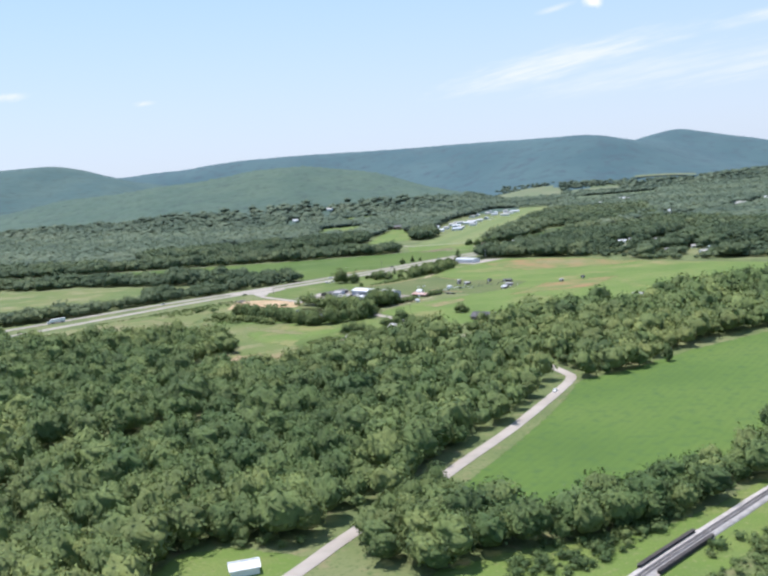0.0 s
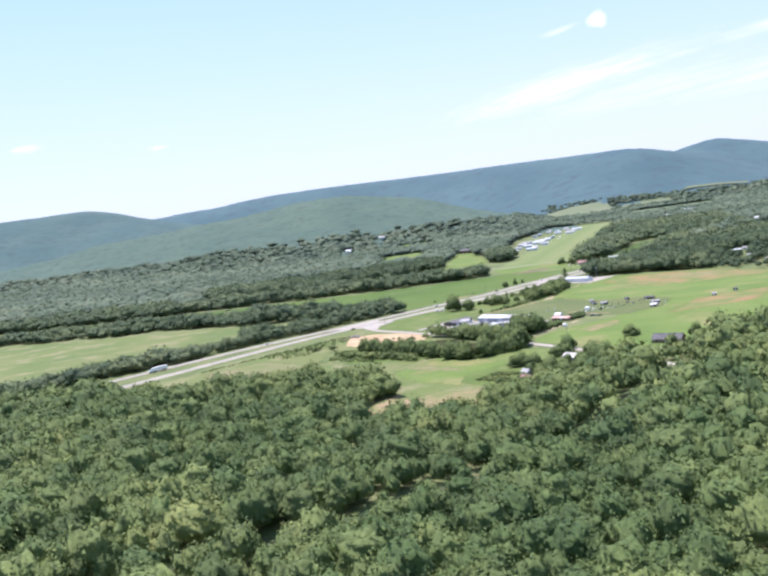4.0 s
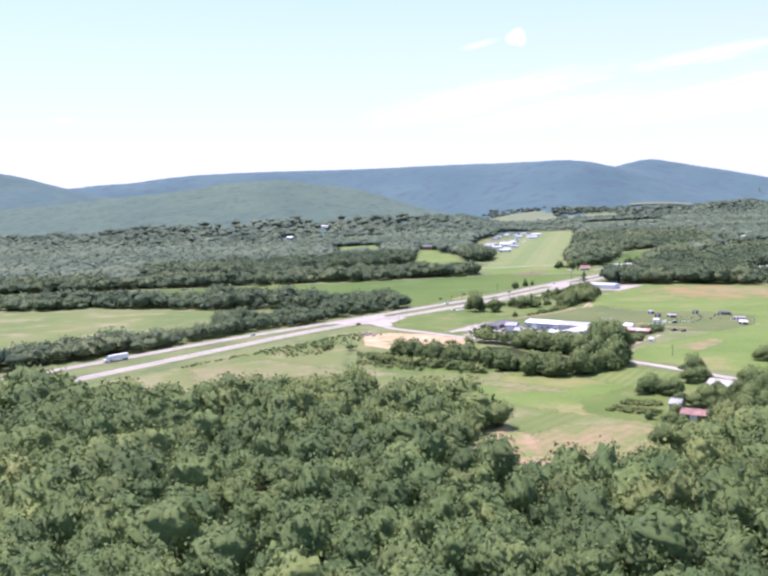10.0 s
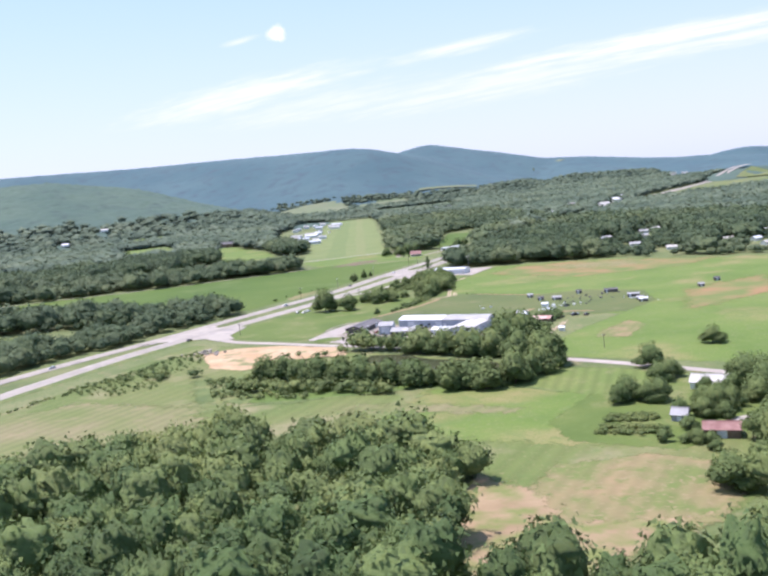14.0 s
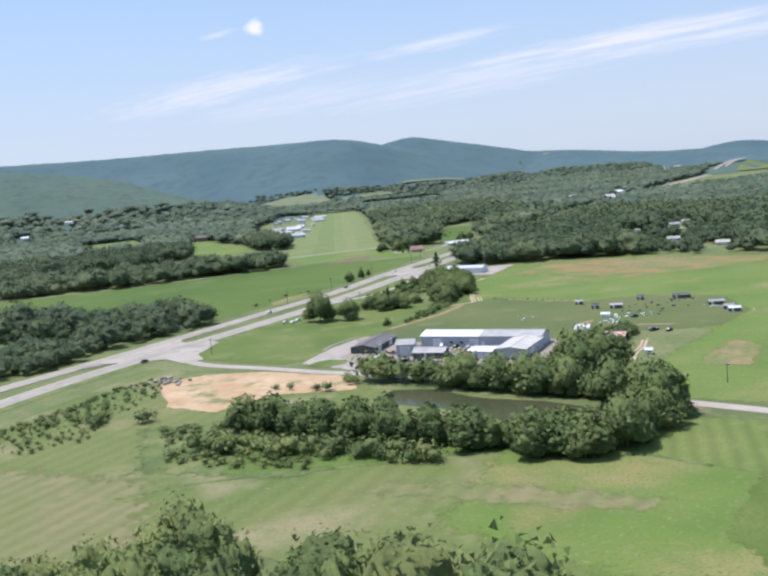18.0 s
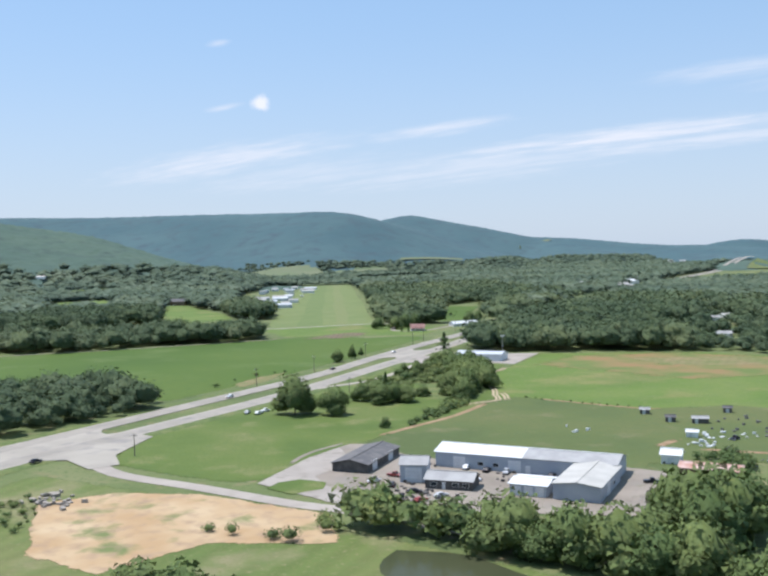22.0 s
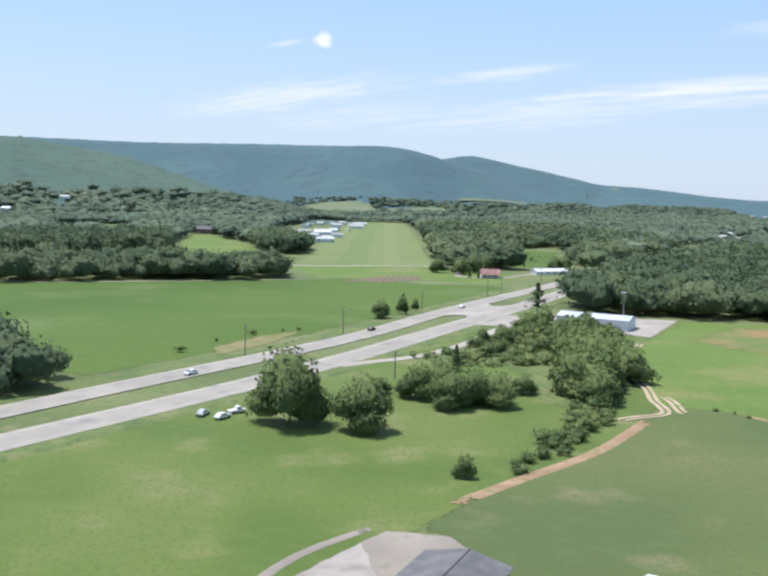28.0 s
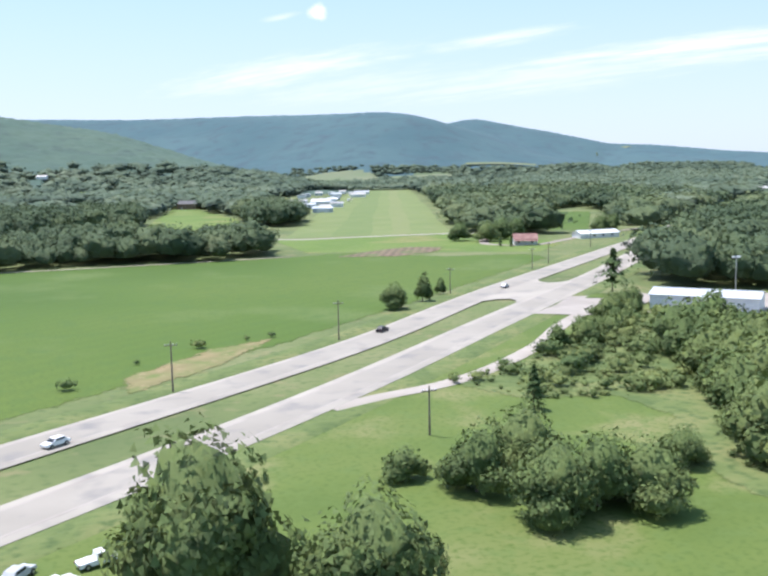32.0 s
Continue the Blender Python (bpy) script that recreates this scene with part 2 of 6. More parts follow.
    if ragged:
        # an uneven border: the sheet thins out by noise where its own edge value falls
        at = t.nodes.new("ShaderNodeAttribute")
        at.attribute_name = "fade"
        wisp = t.nodes.new("ShaderNodeTexNoise")
        wisp.inputs["Scale"].default_value, wisp.inputs["Detail"].default_value, wisp.inputs["Roughness"].default_value = 0.16, 9.0, 0.8
        t.links.new(pos, wisp.inputs["Vector"])
        add = t.nodes.new("ShaderNodeMath")
        add.operation = 'ADD'
        t.links.new(at.outputs["Fac"], add.inputs[0])
        t.links.new(wisp.outputs["Fac"], add.inputs[1])
        mr = t.nodes.new("ShaderNodeMapRange")
        mr.inputs["From Min"].default_value, mr.inputs["From Max"].default_value = 0.975, 1.0
        t.links.new(add.outputs[0], mr.inputs["Value"])
        ms = t.nodes.new("ShaderNodeMixShader")
        t.links.new(mr.outputs["Result"], ms.inputs["Fac"])
        t.links.new(t.nodes.new("ShaderNodeBsdfTransparent").outputs[0], ms.inputs[1])
        t.links.new(b.outputs[0], ms.inputs[2])
        t.links.new(ms.outputs[0], t.nodes["Material Output"].inputs["Surface"])
    return m


M_GROUND = material("rough_grass", [(0.085, 0.115, 0.04), (0.115, 0.145, 0.05), (0.15, 0.165, 0.07)], 0.02, bump=0.3, spots=[((0.19, 0.165, 0.085), 0.12, 0.55, 0.75), ((0.075, 0.11, 0.035), 0.5, 0.52, 0.7)])
LEAVES = [(0.08, 0.121, 0.038), (0.108, 0.155, 0.047), (0.142, 0.188, 0.057)]
M_LEAF = material("foliage", LEAVES, 0.03, rough=0.8, island=0.3, through_light=0.15, lift=0.65, porous=0.12, leafy=1.3, tint=True, spots=[((0.07, 0.104, 0.037), 0.4, 0.5, 0.72), ((0.138, 0.175, 0.054), 0.8, 0.56, 0.8)])
M_TREE = material("tree_foliage", LEAVES, 0.4, rough=0.8, island=0.3, through_light=0.15, lift=0.65, porous=0.12, leafy=14.0, tint=True, spots=[((0.07, 0.104, 0.037), 6.0, 0.5, 0.72), ((0.138, 0.175, 0.054), 11.0, 0.56, 0.8)])
# bluer than the near leaves: a little distance haze sits in this green
M_MID = material("woodland_foliage", [(0.072, 0.106, 0.054), (0.0882, 0.125, 0.0594), (0.107, 0.144, 0.063)], 0.02, rough=0.85, island=0.1, through_light=0.15, lift=0.7, porous=0.15, leafy=0.9, tint=True, spots=[((0.07, 0.105, 0.056), 0.3, 0.5, 0.75), ((0.125, 0.155, 0.064), 0.7, 0.56, 0.8)])
# distance haze is mixed into this leaf colour, greyer and bluer than near leaves
M_FAR = material("hazed_distant_foliage", [(0.0748, 0.113, 0.0748), (0.087, 0.125, 0.08), (0.0992, 0.136, 0.0835)], 0.008, rough=0.9, island=0.08, through_light=0.15, lift=1.6, porous=0.1, tint=True, spots=[((0.112, 0.148, 0.1), 0.1, 0.5, 0.72)])
# forest on the hills: the blue of the air is painted into these colours
M_RIDGE = material("haze_blue_ridge_forest", [(0.055, 0.104, 0.116), (0.068, 0.12, 0.127)], 0.004, rough=1.0, bump=2.5, spots=[((0.055, 0.085, 0.10), 0.02, 0.5, 0.75)])
M_SLOPE = material("haze_tinted_slope_forest", [(0.054, 0.1, 0.098), (0.068, 0.114, 0.104)], 0.006, rough=1.0, bump=2.5, spots=[((0.05, 0.08, 0.075), 0.03, 0.5, 0.75)])
M_HILL = material("haze_green_hill_forest", [(0.064, 0.106, 0.082), (0.078, 0.12, 0.088)], 0.006, rough=1.0, bump=2.5, spots=[((0.052, 0.08, 0.068), 0.03, 0.5, 0.75)])
M_CROP = material("green_crop", [(0.0545, 0.101, 0.0132), (0.0677, 0.117, 0.016), (0.0827, 0.127, 0.0207)], 0.006, bump=0.1, stripes=(0.05, 0.9, 0.05), spots=[((0.11, 0.15, 0.045), 0.02, 0.55, 0.75), ((0.06, 0.11, 0.022), 0.15, 0.5, 0.8), ((0.055, 0.094, 0.016), 1.1, 0.5, 0.72)], ragged=True)
M_BEAN = material("low_leafy_crop", [(0.064, 0.118, 0.02), (0.078, 0.136, 0.023), (0.092, 0.146, 0.028)], 0.01, bump=0.1, stripes=(0.08, 0.6, 0.06), spots=[((0.05, 0.1, 0.026), 0.2, 0.5, 0.75)], ragged=True)
M_HAY = material("hay_field", [(0.142, 0.158, 0.054), (0.108, 0.146, 0.038), (0.08, 0.127, 0.03)], 0.012, bump=0.1, stripes=(0.045, 0.8, 0.13), spots=[((0.25, 0.215, 0.125), 0.03, 0.52, 0.72), ((0.10, 0.145, 0.04), 0.2, 0.5, 0.8), ((0.22, 0.2, 0.1), 0.6, 0.58, 0.8), ((0.129, 0.143, 0.048), 1.1, 0.5, 0.72)], ragged=True)
M_PASTURE = material("pasture", [(0.0846, 0.141, 0.0254), (0.105, 0.162, 0.031), (0.13, 0.173, 0.0423)], 0.02, bump=0.2, spots=[((0.28, 0.2, 0.105), 0.018, 0.56, 0.78), ((0.11, 0.155, 0.042), 0.12, 0.5, 0.75), ((0.2, 0.2, 0.085), 0.5, 0.56, 0.8), ((0.086, 0.131, 0.028), 1.1, 0.5, 0.72)], ragged=True)
M_RUNWAY = material("mown_runway", [(0.125, 0.165, 0.055), (0.145, 0.18, 0.062)], 0.02, bump=0.05, spots=[((0.17, 0.185, 0.08), 0.05, 0.52, 0.8)], ragged=True)
M_WORN = material("worn_pale_grass", [(0.16, 0.182, 0.072), (0.15, 0.178, 0.066)], 0.03, bump=0.05, spots=[((0.14, 0.175, 0.06), 0.1, 0.5, 0.75)], ragged=True)
M_ROAD = material("pale_asphalt", [(0.295, 0.272, 0.228), (0.345, 0.318, 0.268)], 0.05, bump=0.02, spots=[((0.23, 0.215, 0.195), 0.12, 0.52, 0.72)])
M_LANES = material("grey_worn_driving_lanes", [(0.255, 0.235, 0.198), (0.3, 0.276, 0.234)], 0.05, bump=0.02, spots=[((0.2, 0.19, 0.175), 0.15, 0.52, 0.72)])
M_LANE = material("pale_worn_lane", [(0.3, 0.27, 0.23), (0.355, 0.32, 0.275)], 0.06, bump=0.03, spots=[((0.28, 0.255, 0.215), 0.2, 0.52, 0.75)])
M_DIRT = material("pale_gravel", [(0.21, 0.182, 0.148), (0.275, 0.24, 0.198)], 0.06, bump=0.05, spots=[((0.22, 0.2, 0.17), 0.1, 0.52, 0.7), ((0.17, 0.17, 0.1), 0.3, 0.6, 0.75)], ragged=True)
M_CLAY = material("orange_clay", [(0.36, 0.245, 0.13), (0.44, 0.335, 0.205)], 0.06, bump=0.1, spots=[((0.14, 0.165, 0.06), 0.07, 0.54, 0.66), ((0.28, 0.2, 0.13), 0.2, 0.5, 0.75)], ragged=True)
M_BAND = material("darker_mown_grass", [(0.112, 0.155, 0.05), (0.125, 0.165, 0.055)], 0.03, bump=0.05, spots=[((0.14, 0.172, 0.06), 0.1, 0.5, 0.75)], ragged=True)
M_TRACK = material("orange_brown_track", [(0.23, 0.15, 0.085), (0.31, 0.215, 0.13)], 0.2, bump=0.05, spots=[((0.14, 0.15, 0.055), 0.3, 0.55, 0.72)], ragged=True)
M_RUT = material("pale_wheel_rut", [(0.34, 0.27, 0.175), (0.42, 0.34, 0.235)], 0.2, bump=0.05, spots=[((0.16, 0.17, 0.07), 0.35, 0.56, 0.7)], ragged=True)
M_BARK = material("bark", [(0.09, 0.07, 0.05), (0.14, 0.11, 0.08)], 1.0, bump=0.05)
M_WATER = material("pond_water", [(0.045, 0.055, 0.028), (0.06, 0.066, 0.034)], 0.05, rough=0.12)
M_WATER.node_tree.nodes["Principled BSDF"].inputs["Specular IOR Level"].default_value = 0.08
M_MUD = material("creek_mud", [(0.045, 0.06, 0.022), (0.08, 0.085, 0.04)], 0.1, rough=0.75, spots=[((0.07, 0.1, 0.03), 0.15, 0.5, 0.65)])
# pale grass with distance haze added to its colour
M_PALE = material("hazed_pale_meadow", [(0.125, 0.155, 0.085), (0.15, 0.17, 0.10)], 0.01, bump=0.1, spots=[((0.12, 0.16, 0.08), 0.03, 0.5, 0.75)], ragged=True)
M_DRY = material("dry_mown_grass", [(0.235, 0.18, 0.09), (0.19, 0.17, 0.075), (0.125, 0.155, 0.045)], 0.05, bump=0.1, stripes=(0.06, 0.8, 0.1), spots=[((0.115, 0.15, 0.042), 0.16, 0.5, 0.68), ((0.25, 0.2, 0.11), 0.5, 0.55, 0.75)], ragged=True)
M_STUBBLE = material("pale_stubble", [(0.185, 0.172, 0.082), (0.155, 0.165, 0.064), (0.125, 0.155, 0.048)], 0.03, bump=0.1, stripes=(0.05, 0.8, 0.16), spots=[((0.21, 0.18, 0.095), 0.08, 0.54, 0.75), ((0.12, 0.15, 0.045), 0.4, 0.52, 0.75)], ragged=True)
M_RED = material("reddish_dry_grass", [(0.235, 0.15, 0.068), (0.19, 0.158, 0.062), (0.13, 0.155, 0.045)], 0.03, bump=0.1, spots=[((0.11, 0.15, 0.04), 0.05, 0.48, 0.66)], ragged=True)
M_WILD = material("tall_wild_grass", [(0.08, 0.115, 0.035), (0.11, 0.145, 0.045), (0.15, 0.165, 0.06)], 0.08, bump=0.4, spots=[((0.065, 0.1, 0.03), 0.5, 0.5, 0.68)], ragged=True)
M_MOWN = material("striped_mown_grass", [(0.1, 0.15, 0.036), (0.12, 0.165, 0.04), (0.145, 0.178, 0.05)], 0.03, bump=0.1, stripes=(0.06, 0.62, 0.2), spots=[((0.17, 0.175, 0.075), 0.12, 0.56, 0.8), ((0.08, 0.125, 0.028), 1.0, 0.5, 0.75)], ragged=True)
M_LUSH = material("lush_unmown_grass", [(0.075, 0.125, 0.026), (0.095, 0.148, 0.03)], 0.08, bump=0.3, spots=[((0.06, 0.1, 0.024), 0.5, 0.5, 0.72)], ragged=True)
M_FLOOR = material("distant_rough_grass", [(0.085, 0.12, 0.06), (0.1, 0.135, 0.066)], 0.02, bump=0.1, spots=[((0.12, 0.15, 0.075), 0.02, 0.55, 0.75)], ragged=True)
M_BARE = material("dry_bare_soil", [(0.22, 0.16, 0.088), (0.28, 0.21, 0.12)], 0.08, bump=0.1, spots=[((0.14, 0.165, 0.05), 0.1, 0.42, 0.6)], ragged=True)
M_TILLED = material("brown_tilled_soil", [(0.13, 0.1, 0.06), (0.2, 0.15, 0.1)], 0.2, bump=0.1, stripes=(0.08, 0.4, 0.3), spots=[((0.1, 0.13, 0.04), 0.08, 0.5, 0.64)], ragged=True)
M_BALLAST = material("grey_ballast", [(0.30, 0.28, 0.26), (0.4, 0.38, 0.35)], 0.6, bump=0.1)
M_RAIL = material("worn_steel_rail", [(0.2, 0.17, 0.15), (0.3, 0.27, 0.25)], 1.0, rough=0.4, metal=0.8)
M_GIRDER = material("dark_weathered_steel", [(0.045, 0.04, 0.038), (0.075, 0.065, 0.058)], 0.8, rough=0.6, metal=0.3)
M_TIE = material("dark_timber_tie", [(0.06, 0.05, 0.045), (0.1, 0.085, 0.07)], 1.0)
M_WALL = material("pale_blue_metal_cladding", [(0.36, 0.40, 0.46), (0.43, 0.47, 0.51)], 0.2, rough=0.5, stripes=(1.2, 0.0, 0.12))
M_WHITE = material("white_painted_wall", [(0.72, 0.72, 0.7), (0.8, 0.8, 0.78)], 0.3, rough=0.7)
M_GREY_ROOF = material("weathered_grey_roof", [(0.29, 0.29, 0.285), (0.36, 0.36, 0.35)], 0.25, rough=0.7)
M_DARK_ROOF = material("dark_shingle_roof", [(0.10, 0.10, 0.105), (0.15, 0.145, 0.14)], 0.4, rough=0.9)
M_TAN_ROOF = material("aged_cream_metal_roof", [(0.39, 0.38, 0.345), (0.46, 0.45, 0.41)], 0.2, rough=0.6)
M_RUST = material("rusty_metal_roof", [(0.38, 0.2, 0.15), (0.55, 0.42, 0.38)], 0.35, rough=0.8)
M_CHAR = material("charcoal_weathered_cladding", [(0.075, 0.072, 0.07), (0.12, 0.112, 0.105)], 0.5, rough=0.85)
M_STORE_ROOF = material("pale_blue_grey_roof", [(0.43, 0.46, 0.49), (0.5, 0.52, 0.54)], 0.3, rough=0.5)
M_RED_ROOF = material("red_metal_roof", [(0.2, 0.1, 0.085), (0.28, 0.165, 0.14)], 0.3, rough=0.6)
M_BROWN = material("brown_plank_wall", [(0.16, 0.11, 0.08), (0.24, 0.17, 0.12)], 0.5, rough=0.9)
M_GLASS = material("dark_window_glass", [(0.03, 0.035, 0.04), (0.05, 0.055, 0.06)], 0.5, rough=0.08)
M_DOOR = material("pale_steel_door", [(0.6, 0.62, 0.64), (0.68, 0.69, 0.7)], 0.5, rough=0.6)
M_TYRE = material("black_rubber", [(0.02, 0.02, 0.02), (0.03, 0.03, 0.03)], 2.0)
M_WOOD_POLE = material("weathered_pole_wood", [(0.16, 0.13, 0.10), (0.24, 0.2, 0.16)], 1.0)
M_STEEL = material("galvanised_steel", [(0.4, 0.41, 0.42), (0.5, 0.5, 0.5)], 1.0, rough=0.4, metal=0.6)
M_PADDOCK = material("grazed_paddock", [(0.076, 0.103, 0.0323), (0.095, 0.12, 0.0361), (0.114, 0.127, 0.0437)], 0.02, bump=0.15, spots=[((0.2, 0.17, 0.095), 0.05, 0.58, 0.8), ((0.085, 0.12, 0.04), 0.25, 0.5, 0.75), ((0.066, 0.094, 0.035), 1.1, 0.5, 0.72)], ragged=True)
M_LAWN = material("mown_lawn", [(0.0744, 0.116, 0.0233), (0.0949, 0.135, 0.0288), (0.117, 0.146, 0.04)], 0.03, bump=0.1, spots=[((0.18, 0.18, 0.075), 0.06, 0.55, 0.75), ((0.09, 0.135, 0.034), 0.3, 0.5, 0.75), ((0.069, 0.108, 0.02), 1.1, 0.5, 0.72)], ragged=True)
M_CONC = material("pale_concrete", [(0.28, 0.252, 0.218), (0.335, 0.305, 0.265)], 0.1, bump=0.02, spots=[((0.24, 0.215, 0.185), 0.12, 0.52, 0.72)])
M_APRON = material("pale_worn_concrete", [(0.28, 0.252, 0.218), (0.335, 0.305, 0.265)], 0.1, bump=0.02, spots=[((0.22, 0.195, 0.165), 0.2, 0.52, 0.72)], ragged=True)
# grey instead of blue, toned after the dark vehicles beside the sheds
M_TARP = material("grey_tarpaulin", [(0.12, 0.14, 0.16), (0.2, 0.22, 0.24)], 0.5, rough=0.6)
M_ROOF = material("white_metal_roof", [(0.58, 0.6, 0.61), (0.66, 0.67, 0.67)], 0.3, rough=0.5)

# ---- builders ----
rng = np.random.default_rng(7)


def part(name, bm, mat, parent=None, label=""):
    me = bpy.data.meshes.new(name)
    bm.to_mesh(me)
    bm.free()
    me.materials.append(mat)
    ob = new(name, me)
    if parent is not None:
        ob.parent = parent
    if label:
        ob["label"] = label
    return ob


def raw_mesh(name, verts, faces, mat, smooth=False):
    """A mesh straight from arrays; faces is an (n, 3) or (n, 4) array."""
    me = bpy.data.meshes.new(name)
    n, k = faces.shape
    me.vertices.add(len(verts))
    me.vertices.foreach_set("co", np.asarray(verts, np.float32).ravel())
    me.loops.add(n * k)
    me.loops.foreach_set("vertex_index", faces.astype(np.int32).ravel())
    me.polygons.add(n)
    me.polygons.foreach_set("loop_start", np.arange(0, n * k, k, dtype=np.int32))
    me.update(calc_edges=True)
    if smooth:
        me.polygons.foreach_set("use_smooth", np.ones(n, bool))
    me.materials.append(mat)
    return me


def spline(points, step=12.0):
    """A smooth line through the points, sampled about every step metres."""
    p = np.array(points, float)
    q = np.vstack([2 * p[0] - p[1], p, 2 * p[-1] - p[-2]])
    out = []
    for i in range(1, len(q) - 2):
        n = max(2, int(np.linalg.norm(q[i + 1] - q[i]) / step))
        for s in np.arange(n) / n:
            a, b, c, d = q[i - 1], q[i], q[i + 1], q[i + 2]
            out.append(0.5 * (2 * b + (c - a) * s + (2 * a - 5 * b + 4 * c - d) * s * s + (3 * b - a - 3 * c + d) * s ** 3))
    out.append(p[-1])
    return np.array(out)


def inside(poly, x, y):
    p = np.array(poly, float)
    hit = np.zeros(np.shape(x), bool)
    for (x0, y0), (x1, y1) in zip(p, np.roll(p, -1, 0)):
        if y0 != y1:
            hit ^= ((y0 > y) != (y1 > y)) & (x < (x1 - x0) * (y - y0) / (y1 - y0) + x0)
    return hit


def line_distance(line, x, y):
    best = np.full(np.shape(x), 1e9)
    for a, b in zip(line[:-1], line[1:]):
        d = b - a
        s = np.clip(((x - a[0]) * d[0] + (y - a[1]) * d[1]) / max(d @ d, 1e-9), 0, 1)
        best = np.minimum(best, np.hypot(x - a[0] - s * d[0], y - a[1] - s * d[1]))
    return best


def field(name, poly, mat, z, label, category="field", soft=5.0):
    """A patch of land, a thin sheet over the ground that thins out over soft metres at its border."""
    p = np.array(poly, float)
    low, high = p.min(0) - soft, p.max(0) + soft
    cell = float(np.clip(np.sqrt(np.prod(high - low)) / 70, 0.6, 7))
    soft = max(soft, cell)
    gx, gy = np.meshgrid(np.arange(low[0], high[0] + cell, cell), np.arange(low[1], high[1] + cell, cell))
    gx, gy = gx + rng.uniform(-0.2, 0.2, gx.shape) * cell, gy + rng.uniform(-0.2, 0.2, gx.shape) * cell
    d = line_distance(np.vstack([p, p[:1]]), gx, gy) * np.where(inside(p, gx, gy), 1, -1)
    fade = np.clip(0.5 + d / (2 * soft), 0, 1).ravel()
    ny, nx = gx.shape
    k = np.arange(nx * ny).reshape(ny, nx)
    f = np.stack([k[:-1, :-1], k[:-1, 1:], k[1:, 1:], k[1:, :-1]], -1).reshape(-1, 4)
    f = f[(fade[f] > 0).any(1)]
    me = raw_mesh(name, np.stack([gx, gy, z(gx, gy) if callable(z) else np.full(gx.shape, z)], -1).reshape(-1, 3), f, mat)
    me.attributes.new("fade", 'FLOAT', 'POINT').data.foreach_set("value", fade.astype(np.float32))
    return tagged(new(name, me), label, category, kind="structure")


def paving(name, poly, mat, z, label, category="road"):
    """A hard-edged paved sheet."""
    me = bpy.data.meshes.new(name)
    p = [Vector((x, y, z)) for x, y in poly]
    tris = []
    for q in tessellate_polygon([p]):
        u, v, w = (p[k] for k in q)
        tris.append(q if (v - u).cross(w - u).z > 0 else q[::-1])
    me.from_pydata(p, [], tris)
    me.attributes.new("fade", 'FLOAT', 'POINT').data.foreach_set("value", np.ones(len(p), np.float32))
    me.materials.append(mat)
    return tagged(new(name, me), label, category, kind="structure")


def strip(name, line, width, mat, z, parent=None, thick=0.12, ends=None):
    """A road of given width along a line, with thickness."""
    pts = np.asarray(line, float)
    d = np.gradient(pts, axis=0)
    d /= np.linalg.norm(d, axis=1)[:, None]
    n = np.stack([-d[:, 1], d[:, 0]], 1)
    w = np.broadcast_to(np.asarray(width, float) / 2, (len(pts),))[:, None]
    l, r = pts + n * w, pts - n * w
    k = len(pts)
    v = np.zeros((4 * k, 3))
    v[:k, :2], v[k:2 * k, :2] = l, r
    v[:2 * k, 2] = np.tile(np.broadcast_to(z, (k,)), 2)
    v[2 * k:3 * k, :2], v[3 * k:, :2] = l + n * 0.3, r - n * 0.3
    v[2 * k:, 2] = v[:2 * k, 2] - thick
    i, i2 = np.arange(k - 1), np.arange(k)
    f = np.concatenate([np.stack([i, k + i, k + i + 1, i + 1], 1), np.stack([2 * k + i, i, i + 1, 2 * k + i + 1], 1), np.stack([k + i, 3 * k + i, 3 * k + i + 1, k + i + 1], 1)])
    ob = new(name, raw_mesh(name, v, f, mat))
    ob.data.attributes.new("fade", 'FLOAT', 'POINT').data.foreach_set("value", np.tile(np.minimum(0.64, 0.1 + 0.1 * np.minimum(i2, k - 1 - i2)), 4).astype(np.float32))
    ob.parent = parent
    return ob


def panel(x0, x1, z0, z1, y0, y1):
    bm = bmesh.new()
    bmesh.ops.create_cube(bm, size=1, matrix=Matrix.Translation(((x0 + x1) / 2, (y0 + y1) / 2, (z0 + z1) / 2)) @ Matrix.Diagonal((x1 - x0, y1 - y0, z1 - z0, 1)))
    return bm


# ---- ground ----
bm = bmesh.new()
bmesh.ops.create_grid(bm, x_segments=40, y_segments=40, size=6000)
tagged(part("ground", bm, M_GROUND), "flat grassy valley floor with rough patches", "ground", kind="structure").location = (0, 1500, 0)

# ---- roads ----
L_UP = spline([(-1500, -260), (-1000, 230), (-520, 700), (-335, 882), (-250, 965), (-167, 1033), (-85, 1105), (-5, 1175), (49, 1234), (86, 1273), (156, 1343), (226, 1413), (279, 1469), (400, 1592), (700, 1890), (1200, 2360), (2100, 3150)])
R_LO = spline([(-1478, -318), (-978, 170), (-500, 640), (-324, 822), (-244, 912), (-183, 978), (-106, 1043), (-50, 1090), (-4, 1133), (48, 1187), (135, 1277), (223, 1375), (300, 1458), (420, 1580), (720, 1875), (1220, 2345), (2120, 3135)])


def shifted(line, by):
    d = np.gradient(line, axis=0)
    d /= np.linalg.norm(d, axis=1)[:, None]
    return line + np.stack([d[:, 1], -d[:, 0]], 1) * by


def climb(line):
    """The highway's rise over the low hill at the valley's end."""
    u = np.clip((line[:, 1] - 2600) / 420, 0, 1)
    return 28 * u * u * (3 - 2 * u)


